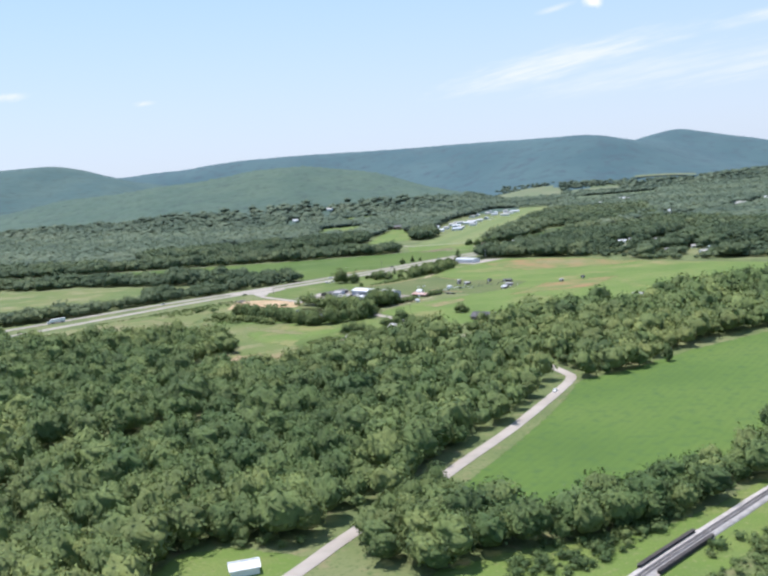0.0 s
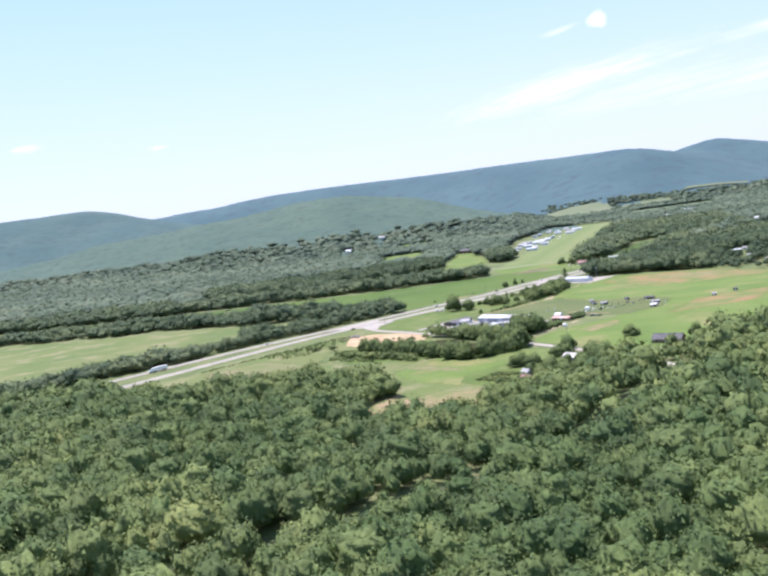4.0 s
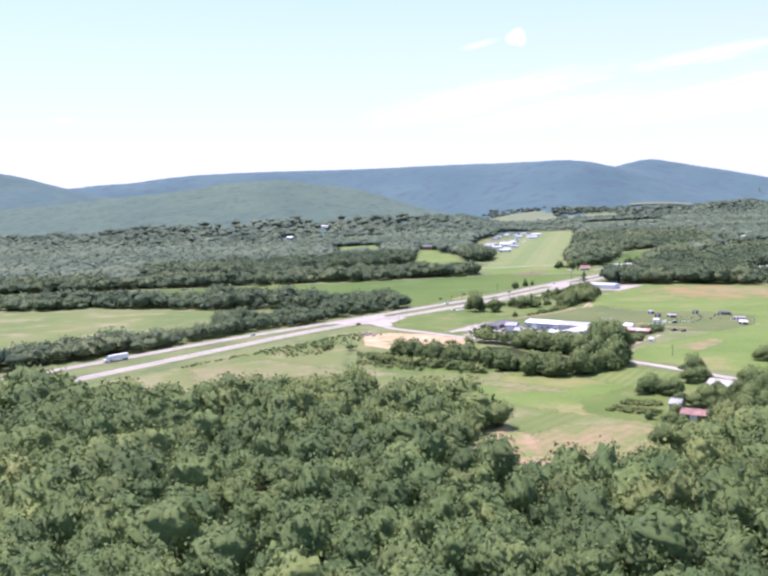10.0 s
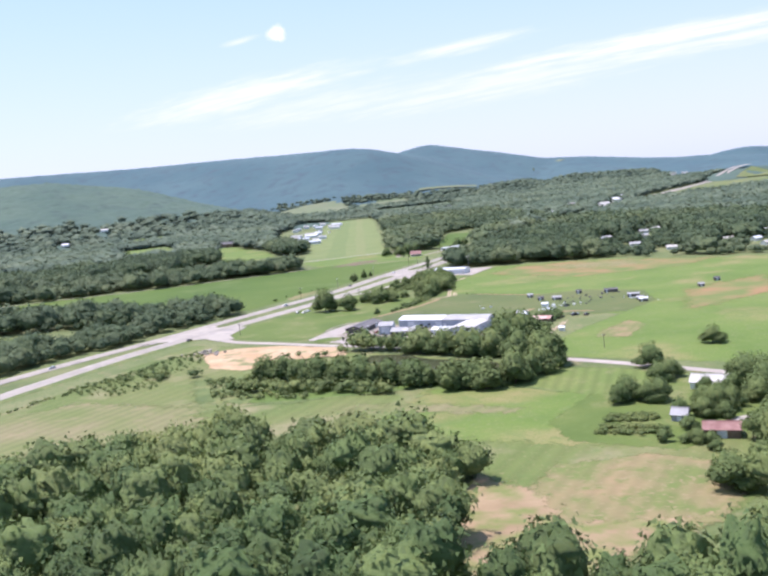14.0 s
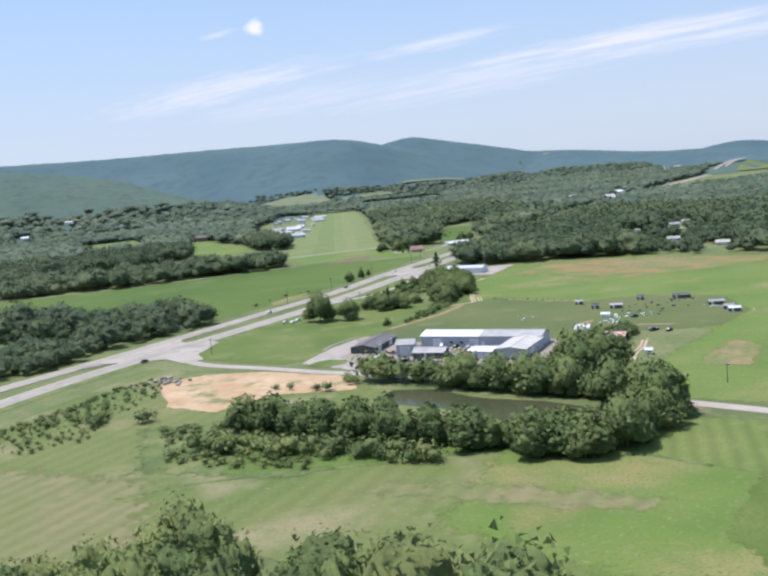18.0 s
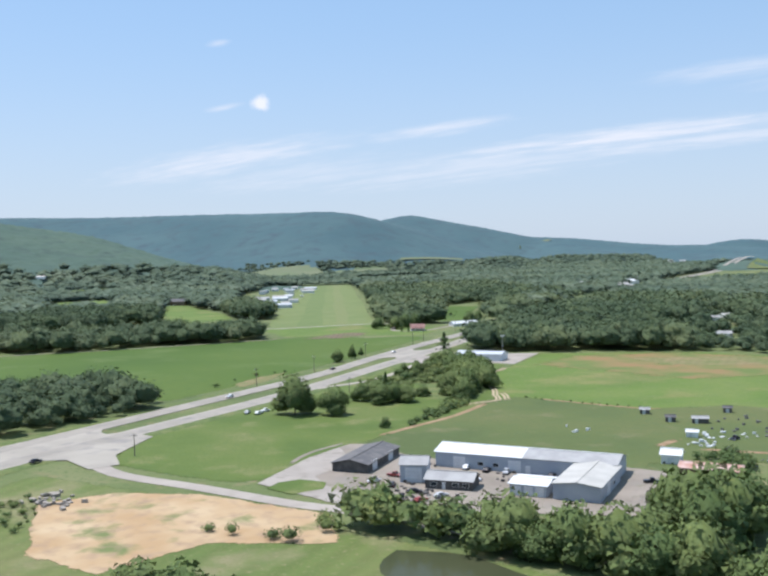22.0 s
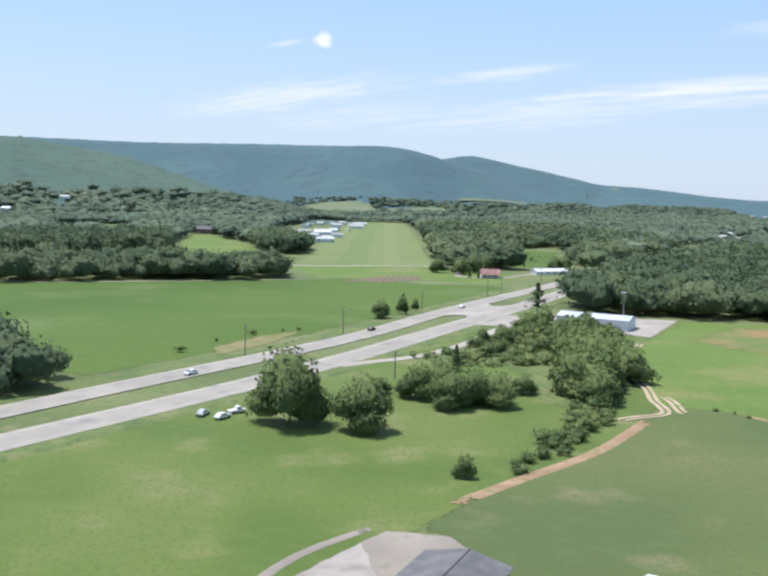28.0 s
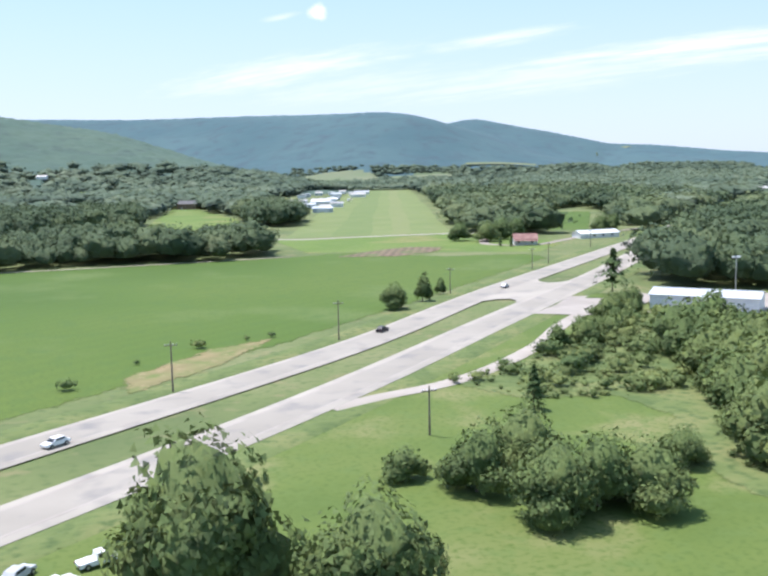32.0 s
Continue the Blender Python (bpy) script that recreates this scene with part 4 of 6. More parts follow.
for hname, crest, reach in RIDGES:
    c = np.array(crest)
    cell = 10.0 if hname == "wooded_hill" else 17.0
    hx, hy = np.meshgrid(np.arange(c[:, 0].min() - reach, c[:, 0].max() + reach * 0.6, cell), np.arange(c[:, 1].min() - reach, min(c[:, 1].max() + 200, 4960), cell))
    hz = ridge_height(crest, reach, hx, hy)
    # spurs and gullies down the flank
    gully = np.sin(hx / 130 + 2.5 * np.sin(hy / 420)) * 0.6 + np.sin(hx / 57 + hy / 230) * 0.4
    k = np.clip(hz / c[:, 2].max(), 0, 1)
    for _ in range(2):
        q = np.pad(hz, 2, mode='edge')
        hz = sum(q[i:i + hz.shape[0], j:j + hz.shape[1]] for i in range(5) for j in range(5)) / 25
    hz = hz + gully * 16 * k * (1 - k) * 2
    # the uneven leaf canopy of the woods on it
    hz = hz + rng.normal(0, 1.7 if hname == "wooded_hill" else 0.8, hz.shape) * np.clip(hz / 40, 0, 1) - 3
    HEIGHTS.append((hx[0], hy[:, 0], hz))
    ny, nx = hx.shape
    idx = np.arange(nx * ny).reshape(ny, nx)
    hf = np.stack([idx[:-1, :-1], idx[:-1, 1:], idx[1:, 1:], idx[1:, :-1]], -1).reshape(-1, 4)
    keep = (hz.ravel()[hf] > 1.0).any(1)
    # the hill materials hold the haze in their base colour
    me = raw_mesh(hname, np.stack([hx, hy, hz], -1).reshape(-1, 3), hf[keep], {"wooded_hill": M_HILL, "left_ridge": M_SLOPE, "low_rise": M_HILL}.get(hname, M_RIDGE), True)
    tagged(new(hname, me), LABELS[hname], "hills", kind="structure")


def slope_under(x, y):
    """Height of the built hills under many places, zero on the valley floor."""
    top = np.zeros(len(x))
    for gx, gy, gz in HEIGHTS:
        u, v = (x - gx[0]) / (gx[1] - gx[0]), (y - gy[0]) / (gy[1] - gy[0])
        ok = (u >= 0) & (v >= 0) & (u < len(gx) - 1) & (v < len(gy) - 1)
        i, j = u[ok].astype(int), v[ok].astype(int)
        a, b = u[ok] - i, v[ok] - j
        z = (gz[j, i] * (1 - a) + gz[j, i + 1] * a) * (1 - b) + (gz[j + 1, i] * (1 - a) + gz[j + 1, i + 1] * a) * b
        top[ok] = np.maximum(top[ok], z)
    return top


# ---- trees ----


def cone_crown(seed, n, radius, height, base, leaf, airy=0.0):
    """Needled boughs in tiers round a stem; verts and triangles of one crown standing at z = 0."""
    r = np.random.default_rng(seed)
    u = r.random(n) ** 0.7
    ang = r.uniform(0, 2 * np.pi, n)
    layer = 0.75 - airy * 0.35 + (0.25 + airy * 0.3) * np.sin(u * (42 - airy * 24) + np.sin(ang * 3 + seed) + r.uniform(0, 1, n))
    rad = radius * (1 - u ** 1.4 * 0.95) * layer * r.uniform(0.6, 1.05, n)
    p = np.stack([np.cos(ang) * rad, np.sin(ang) * rad, base + u * height], 1)
    nrm = np.stack([np.cos(ang) * 0.8, np.sin(ang) * 0.8, np.full(n, 0.8)], 1) + r.normal(0, 0.28, (n, 3))
    nrm /= np.linalg.norm(nrm, axis=1)[:, None]
    a = np.cross(nrm, r.normal(0, 1, (n, 3)))
    a /= np.linalg.norm(a, axis=1)[:, None]
    b = np.cross(nrm, a)
    s = leaf * r.uniform(0.55, 1.35, (n, 1))
    bend = nrm * s * 0.35
    v = np.stack([p - a * s - bend, p - b * s - bend * 0.5, p + a * s * 0.9 + b * s * 0.7], 1).reshape(-1, 3)
    return v, np.arange(3 * n).reshape(n, 3)


def dome_crown(seed, leaves, leaf, grid=(10, 6), lobes=9, puff=0.26, radius=0.5, height=0.95, base=0.0, ragged=0.06, body=0.95, knot=0.1):
    """A full leafy crown one unit tall: a puffed dome under loose leaf pieces. Verts, triangles and soft normals."""
    r = np.random.default_rng(seed)
    az = np.arange(lobes) * 2.4 + r.uniform(-0.6, 0.6, lobes)
    up = np.clip(np.linspace(-0.25, 0.92, lobes) + r.uniform(-0.12, 0.12, lobes), -0.4, 0.97)
    heads = np.stack([np.cos(az) * np.sqrt(1 - up * up), np.sin(az) * np.sqrt(1 - up * up), up], 1)
    power = r.uniform(0.45, 1.25, lobes)
    lean = r.normal(0, 0.07, 2)

    def skin(d):
        d = d / np.linalg.norm(d, axis=1)[:, None]
        bulge = (np.exp(-(1 - d @ heads.T) / knot) * power).max(1)
        p = d * (1 + puff * (bulge - 0.6))[:, None] * np.array([radius, radius, height * 0.5])
        p[:, 2] += base + height * 0.46
        p[:, :2] += lean * p[:, 2:]
        return p

    def outward(d):
        e1 = np.cross(d, np.array([0.31, 0.87, 0.38]))
        e1 /= np.linalg.norm(e1, axis=1)[:, None]
        e2 = np.cross(d, e1)
        p = skin(d)
        n = np.cross(skin(d + e1 * 0.08) - p, skin(d + e2 * 0.08) - p)
        return n / np.linalg.norm(n, axis=1)[:, None]

    na, npol = grid
    th = np.linspace(0.08, 2.35, npol)
    aa, tt = np.meshgrid(np.arange(na) * 2 * np.pi / na, th)
    aa = aa + (np.arange(npol)[:, None] % 2) * np.pi / na
    d = np.stack([np.cos(aa) * np.sin(tt), np.sin(aa) * np.sin(tt), np.cos(tt)], -1).reshape(-1, 3)
    mid = np.array([0, 0, base + height * 0.46])
    v, nv = mid + (skin(d) - mid) * body, outward(d)
    k = np.arange(na * npol).reshape(npol, na)
    k2 = np.roll(k, -1, 1)
    f = np.concatenate([np.stack([k[:-1], k[1:], k2[1:]], -1).reshape(-1, 3), np.stack([k[:-1], k2[1:], k2[:-1]], -1).reshape(-1, 3)])
    d = r.normal(0, 1, (leaves, 3))
    d[:, 2] = np.abs(d[:, 2] + 0.3) - 0.3
    d /= np.linalg.norm(d, axis=1)[:, None]
    n = outward(d)
    p = skin(d) + n * r.uniform(-0.4, 1.0, (leaves, 1)) * ragged
    turned = n + r.normal(0, 0.38, (leaves, 3))
    turned /= np.linalg.norm(turned, axis=1)[:, None]
    e1 = np.cross(turned, r.normal(0, 1, (leaves, 3)))
    e1 /= np.linalg.norm(e1, axis=1)[:, None]
    e2 = np.cross(turned, e1)
    s = leaf * r.uniform(0.5, 1.4, (leaves, 1))
    lv = np.stack([p + e1 * s, p - e1 * s * 0.6 + e2 * s * 0.9, p - e1 * s * 0.5 - e2 * s * 0.9], 1).reshape(-1, 3)
    soft = n + r.normal(0, 0.32, (leaves, 3))
    soft /= np.linalg.norm(soft, axis=1)[:, None]
    return np.vstack([v, lv]), np.vstack([f, np.arange(3 * leaves).reshape(-1, 3) + len(v)]), np.vstack([nv, np.repeat(soft, 3, 0)])


def soft_normals(me, normals):
    me.normals_split_custom_set_from_vertices(np.asarray(normals, np.float32))


def forest(name, places, protos, heights, label, wide=(0.85, 1.2), mat=None, bright=0.0):
    """Many crowns in one mesh; places (n, 2), heights (n,)."""
    vs, fs, ts, ns, off = [], [], [], [], 0
    pick = rng.integers(0, len(protos), len(places))
    turn = rng.uniform(0, 2 * np.pi, len(places))
    wide = rng.uniform(*wide, len(places))
    tint = np.clip(bright + rng.normal(0.45, 0.24, len(places)) + 0.2 * np.sin(places[:, 0] / 37) * np.sin(places[:, 1] / 53) + 0.22 * np.sin(places[:, 0] / 131 + places[:, 1] / 90), 0, 1)
    zs = np.maximum(slope_under(places[:, 0], places[:, 1]) - 2.5, 0)
    for j, (v, f, nv) in enumerate(protos):
        m = np.flatnonzero(pick == j)
        if not len(m):
            continue
        c, s = np.cos(turn[m])[:, None], np.sin(turn[m])[:, None]
        h = heights[m][:, None]
        x = (v[None, :, 0] * c - v[None, :, 1] * s) * h * wide[m][:, None] + places[m, 0][:, None]
        y = (v[None, :, 0] * s + v[None, :, 1] * c) * h * wide[m][:, None] + places[m, 1][:, None]
        z = v[None, :, 2] * h + zs[m][:, None]
        vs.append(np.stack([x, y, z], -1).reshape(-1, 3))
        ns.append(np.stack([nv[None, :, 0] * c - nv[None, :, 1] * s, nv[None, :, 0] * s + nv[None, :, 1] * c, np.broadcast_to(nv[None, :, 2], x.shape)], -1).reshape(-1, 3))
        fs.append((f[None] + (off + np.arange(len(m)) * len(v))[:, None, None]).reshape(-1, 3))
        ts.append(np.repeat(tint[m], len(v)))
        off += len(m) * len(v)
    me = raw_mesh(name, np.concatenate(vs), np.concatenate(fs), mat or M_LEAF, True)
    me.attributes.new("tint", 'FLOAT', 'POINT').data.foreach_set("value", np.concatenate(ts).astype(np.float32))
    soft_normals(me, np.concatenate(ns))
    return tagged(new(name, me), label, "trees", kind="stuff")


def scatter(poly, spacing, keep_off=(), jitter=0.45, high=6, wave=0.6):
    p = np.array(poly, float)
    x, y = np.meshgrid(np.arange(p[:, 0].min(), p[:, 0].max(), spacing), np.arange(p[:, 1].min(), p[:, 1].max(), spacing * 0.87))
    x[1::2] += spacing / 2
    x = x.ravel() + rng.uniform(-1, 1, x.size) * spacing * jitter
    y = y.ravel() + rng.uniform(-1, 1, y.size) * spacing * jitter
    wave = spacing * wave
    ok = inside(poly, x + wave * np.sin(y / 15 + 1.7 * np.sin(x / 23)), y + wave * np.sin(x / 18 + 1.7 * np.sin(y / 27))) & (hill_height(x, y) < high)
    for line, gap in keep_off:
        ok &= line_distance(line, x, y) > gap
    return np.stack([x[ok], y[ok]], 1)


def clear_of(p, polys=(), spots=(), gap=13, view=0):
    ok = np.ones(len(p), bool)
    for poly in polys:
        ok &= ~inside(poly, p[:, 0], p[:, 1])
    for x, y in spots:
        ok &= np.hypot(p[:, 0] - x, p[:, 1] - y) > gap
        if view:
            # trees left out towards the camera's path, so that each house shows
            u = np.array([-120 - x, 600 - y]) / np.hypot(-120 - x, 600 - y)
            d = p - (x, y)
            ok &= ~((np.abs(d[:, 0] * u[1] - d[:, 1] * u[0]) < gap) & (d @ u > 0) & (d @ u < view))
    return p[ok]


def in_view_of(p, spots, gap, view):
    hit = np.zeros(len(p), bool)
    for x, y in spots:
        u = np.array([-90 - x, 350 - y]) / np.hypot(-90 - x, 350 - y)
        d = p - (x, y)
        hit |= (np.abs(d[:, 0] * u[1] - d[:, 1] * u[0]) < gap) & (d @ u > 0) & (d @ u < view)
    return hit


# crowns one unit tall, to be scaled by the tree's height
NEAR = [dome_crown(s, 240, 0.046, (11, 7), 13 + s % 5, 0.44, ragged=0.1, body=0.9, knot=0.06) for s in range(10)]
MID = [dome_crown(20 + s, 80, 0.072, (8, 5), 10, 0.42, ragged=0.12, body=0.88, knot=0.08) for s in range(8)]
FAR = [dome_crown(40 + s, 14, 0.12, (5, 3), 5, ragged=0.09, body=0.92) for s in range(6)]
KEEP = [(SIDE, 7.5), (shifted(L_UP, 5), 12), (shifted(R_LO, -5), 13), (RAIL, 7)]
HOUSES_EAST = [(344, 1313), (364, 1333), (400, 1171), (412, 1141), (393, 1303), (493, 1454), (475, 1209), (331, 1230), (388, 1100), (535, 1239), (541, 1175), (506, 1068), (537, 1062), (473, 1105), (732, 1905), (465, 2277), (509, 2250), (771, 1981), (590, 1864), (430, 1356), (326, 1162), (682, 2601), (700, 2590), (764, 2085), (966, 2220), (985, 2235), (581, 2419), (883, 2113), (361, 1149), (459, 1372), (1880, 3300), (1930, 3340), (1976, 3400), (1840, 3240), (1990, 3360)]
HOUSES_WEST = [(-273, 1740), (-167, 1734), (-176, 1764), (-320, 1766), (37, 2010), (-267, 1748), (-137, 2571), (-222, 2447)]
OPEN_FAR = [[(545, 1442), (592, 1446), (606, 1380), (560, 1384)], [(1440, 2560), (1560, 2690), (1700, 2830), (1880, 2990), (2010, 3080), (2080, 2970), (1980, 2830), (1760, 2600), (1560, 2480)], [(-204, 1690), (-170, 1795), (-150, 1770), (-173, 1722), (-201, 1652)], [(-92, 2445), (1, 2470), (-3, 2410), (-90, 2400)], [(-314, 1815), (-262, 1790), (-260, 1730), (-305, 1750)], [(-160, 1960), (-35, 2011), (-55, 1900), (-150, 1870)], [(412, 3200), (432, 3405), (540, 3425), (666, 3410), (650, 3190)], [(670, 3330), (687, 3258), (849, 3252), (868, 3316)], [(920, 3360), (950, 3430), (1190, 3470), (1190, 3400)]]
OPEN_NEAR = [[(-100, 1530), (40, 1500), (70, 1640), (-60, 1650)], [(-24, 1612), (55, 1650), (66, 1760), (56, 2000), (20, 2010), (-15, 1760)], [(-158, 2181), (-39, 2227), (-35, 2011), (-133, 1958)], [(215, 1495), (255, 1490), (372, 1693), (325, 1725)], [(560, 2680), (830, 2750), (960, 3150), (640, 3050)], [(900, 2500), (1220, 2560), (1250, 2640), (920, 2600)], [(1184, 2240), (1357, 2150), (1755, 2560), (1460, 2480)], [(1300, 3250), (1700, 3300), (1760, 3380), (1320, 3340)]]
OPEN = OPEN_FAR + OPEN_NEAR

W_EDGE_WEST = [(-210, 130), (-330, 380), (-470, 720), (-400, 800), (-345, 800), (-304, 742), (-215, 732), (-170, 752), (-137, 705), (-117, 688), (-108, 656), (-126, 640), (-137, 614), (-143, 594), (-130, 581), (-112, 574), (-90, 572)]
W_EDGE_NORTH = [(-66, 575), (-48, 586), (-54, 606), (-48, 622), (-30, 630), (-8, 640), (20, 660), (32, 690), (60, 700), (100, 722), (140, 736), (260, 790), (452, 872), (428, 790), (474, 744), (436, 672), (253, 608)]
W_EDGE_SOUTH = [(220, 592), (176, 558), (150, 524), (132, 511), (112, 502), (98, 526), (88, 498), (66, 450), (45, 412), (24, 375), (8, 347), (-12, 310), (-36, 294), (-72, 298), (-78, 262), (-60, 200), (-150, 130)]
W_MAIN = W_EDGE_WEST + W_EDGE_NORTH + W_EDGE_SOUTH
p = clear_of(scatter(W_MAIN, 8.1, KEEP + [(CREEK, 8.0)], wave=0.2), spots=[(78, 728), (112, 660), (280, 738), (219, 780), (-17, 660), (-30, 643), (-36, 630)], gap=12)
low = in_view_of(p, [(80, 728), (88, 722), (219, 782), (12, 700)], 13, 75)
bank = (line_distance(CREEK, p[:, 0], p[:, 1]) < 18) & (p[:, 1] < np.interp(p[:, 0], CREEK[::-1, 0], CREEK[::-1, 1]))
under = line_distance(np.array([(-20.0, 80.0), (-60.0, 240.0), (-150.0, 420.0), (-170.0, 640.0)]), p[:, 0], p[:, 1]) < 150
for chosen, protos in ((under, NEAR), (~under, MID)):
    grove = p[chosen]
    tall = np.clip(12 * np.exp(rng.normal(-0.03, 0.31, len(grove))) + np.where(grove[:, 0] < -270, 3.0, 0), 5, 21) * np.where(bank[chosen], 0.85, 1) * np.where(low[chosen], 0.5, 1)
    forest("woodland", grove, protos, tall, "dense mixed green deciduous woodland", (0.62, 1.12))
for poly in ([(20, 306), (40, 296), (60, 300), (84, 312), (112, 330), (158, 368), (254, 428), (420, 470), (420, 545), (240, 415), (150, 338), (112, 306), (90, 292), (64, 284), (40, 280)], [(122, 278), (160, 308), (260, 385), (300, 370), (150, 255)], [(-10, 300), (12, 330), (30, 316), (46, 298), (36, 280), (8, 262), (-8, 274)]):
    p = scatter(poly, 7.6, KEEP, wave=0.2)
    forest("tree_belt", p, NEAR, np.clip(rng.normal(11.5, 2.6, len(p)), 6, 17), "belt of broad green trees beside the railway")
W_HIGHWAY = [([(-480, 790), (-455, 788), (-400, 840), (-346, 898), (-281, 940), (-262, 972), (-220, 1006), (-150, 1062), (-98, 1096), (-92, 1118), (-130, 1112), (-215, 1060), (-290, 985), (-375, 930), (-430, 870)], 8.4, 10.5, "hedge of roadside trees along the highway"),
([(-640, 1290), (-531, 1242), (-322, 1192), (-205, 1120), (-110, 1108), (-96, 1125), (-213, 1240), (-420, 1296), (-640, 1328)], 9.6, 11, "belt of trees between two fields"),
([(-900, 1480), (-300, 1406), (-136, 1396), (-45, 1401), (22, 1408), (34, 1434), (22, 1462), (-120, 1482), (-300, 1500), (-900, 1600)], 9.4, 12.5, "dense woodland edge beyond the crop field"),
([(52, 1632), (94, 1640), (110, 1770), (100, 1830), (70, 1810), (60, 1740)], 9.0, 17, "tall dark grove beside the runway")]
W_RUNWAY = [([(-420, 1560), (-210, 1540), (-120, 1590), (-40, 1606), (-26, 1640), (-22, 1740), (-60, 1800), (-230, 1730), (-420, 1700)], 10.0, 16, "tall dark grove behind the crop field"),
([(223, 1378), (177, 1318), (146, 1275), (128, 1240), (132, 1222), (150, 1222), (163, 1214), (190, 1197), (252, 1160), (310, 1072), (520, 960), (700, 1300), (520, 1640), (300, 1440)], 9.6, 15, "dark dense woodland beside the pasture"),
([(172, 1512), (182, 1470), (215, 1480), (250, 1560), (320, 1730), (420, 1800), (560, 1900), (640, 2200), (420, 2260)], 10.8, 14, "woodland along the runway edge"),
([(268, 1478), (300, 1440), (520, 1640), (560, 1900), (420, 1800), (384, 1704)], 10.4, 13, "woodland behind the small paddock")]
W_MID = W_HIGHWAY + W_RUNWAY
for poly, gap, tall, label in W_MID:
    p = clear_of(scatter(poly, gap, KEEP), OPEN, HOUSES_EAST + HOUSES_WEST, 13, 60)
    low = in_view_of(p, [h for h in HOUSES_EAST if h[1] < 1500], 14, 200)
    near = (np.hypot(p[:, 0] - 200, p[:, 1] - 1270) < 190) | (np.hypot(p[:, 0] + 170, p[:, 1] - 1050) < 150) | ((p[:, 0] > -320) & (p[:, 0] < 120) & (p[:, 1] > 1390) & (p[:, 1] < 1850))
    if near.sum() > 15:
        forest("woodland", p[near], NEAR, np.clip(tall * np.exp(rng.normal(-0.06, 0.27, near.sum())), 4.5, 20) * np.where(low[near], 0.55, 1), label, (0.9, 1.3), M_MID, -0.3 if "dark" in label else -0.12)
        p, low = p[~near], low[~near]
    if len(p):
        forest("woodland", p, MID, np.clip(tall * np.exp(rng.normal(-0.05, 0.25, len(p))) + 2.5 * np.sin(p[:, 0] / 31) * np.sin(p[:, 1] / 23), 6, 20) * np.where(low, 0.55, 1), label, (1.15, 1.6), M_MID, -0.2 if "dark" in label else 0.0)
HANGAR_STRIP = [(84, 1826), (160, 1810), (420, 2620), (300, 2540), (180, 2250)]
for poly, gap, tall, limit in (([(520, 960), (1100, 1000), (1500, 1900), (1500, 2200), (700, 1900), (520, 1640), (700, 1300)], 15.5, 15, 60), ([(420, 2260), (640, 2200), (560, 1900), (380, 1600), (720, 1900), (1300, 2480), (2000, 2950), (2000, 3400), (700, 3100), (520, 2640)], 17.5, 16, 22), ([(-1000, 1620), (-430, 1540), (-300, 1720), (-30, 1800), (60, 1820), (120, 1860), (250, 2130), (300, 2420), (380, 2600), (300, 2760), (-1300, 2500)], 15.5, 15, 60)):
    p = clear_of(scatter(poly, gap, KEEP, high=limit), OPEN + [HANGAR_STRIP], HOUSES_EAST + HOUSES_WEST, 18, 110)
    p = p[hill_height(p[:, 0], p[:, 1]) < rng.uniform(0.25, 1.0, len(p)) * limit]
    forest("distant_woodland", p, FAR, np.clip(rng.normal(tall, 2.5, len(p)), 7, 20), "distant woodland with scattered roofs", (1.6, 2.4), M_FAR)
p = clear_of(scatter([(-1700, 2200), (-900, 2450), (300, 2760), (700, 3100), (2000, 3400), (2100, 4000), (1000, 3700), (-300, 2900), (-1700, 2600)], 21, [], high=40), OPEN)
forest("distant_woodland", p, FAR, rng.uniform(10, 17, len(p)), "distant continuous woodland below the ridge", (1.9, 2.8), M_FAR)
p = clear_of(scatter([(430, 2640), (1000, 2700), (1330, 3250), (1290, 3500), (480, 3560), (300, 3000), (320, 2680)], 17, [], high=45), OPEN)
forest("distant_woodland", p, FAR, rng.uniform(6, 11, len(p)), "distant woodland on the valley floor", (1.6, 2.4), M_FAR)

for poly in ([(-1300, -500), (-420, -700), (-210, 130), (-330, 380), (-450, 690), (-700, 420)], [(-300, -900), (700, -700), (500, 120), (260, 300), (100, 150), (-100, -150)], [(420, 680), (900, 820), (1500, 1300), (1100, 1000), (520, 960), (420, 860)], [(-1500, 1000), (-640, 1000), (-640, 1330), (-900, 1480), (-1500, 1480)]):
    p = scatter(poly, 24, KEEP)
    forest("distant_woodland", p, FAR, rng.uniform(10, 16, len(p)), "open woodland round the valley", (1.4, 2.2), M_MID)


def trunk_mesh(seed, height, girth, limbs):
    """A tapered trunk with limbs, in one mesh."""
    r = np.random.default_rng(seed)
    bm = bmesh.new()

    def limb(a, b, r0, r1, sides=6):
        a, b = Vector(a), Vector(b)
        q = (b - a).to_track_quat("Z", "Y").to_matrix()
        rings = [[bm.verts.new(c + q @ Vector((math.cos(k * 2 * math.pi / sides) * rr, math.sin(k * 2 * math.pi / sides) * rr, 0))) for k in range(sides)] for c, rr in ((a, r0), (a.lerp(b, 0.15), r0 * 0.75), (b, r1))]
        for lo, hi in zip(rings[:-1], rings[1:]):
            for k in range(sides):
                bm.faces.new([lo[k - 1], lo[k], hi[k], hi[k - 1]])
    limb((0, 0, -0.02), (r.normal(0, 0.02), r.normal(0, 0.02), height * 0.8), girth, girth * 0.25)
    for k in range(limbs):
        z = height * r.uniform(0.3, 0.6)
        an = k * 2.4 + r.uniform(-0.3, 0.3)
        limb((0, 0, z), (math.cos(an) * 0.22, math.sin(an) * 0.22, z + height * 0.25), girth * 0.45, girth * 0.1, 5)
    return bm


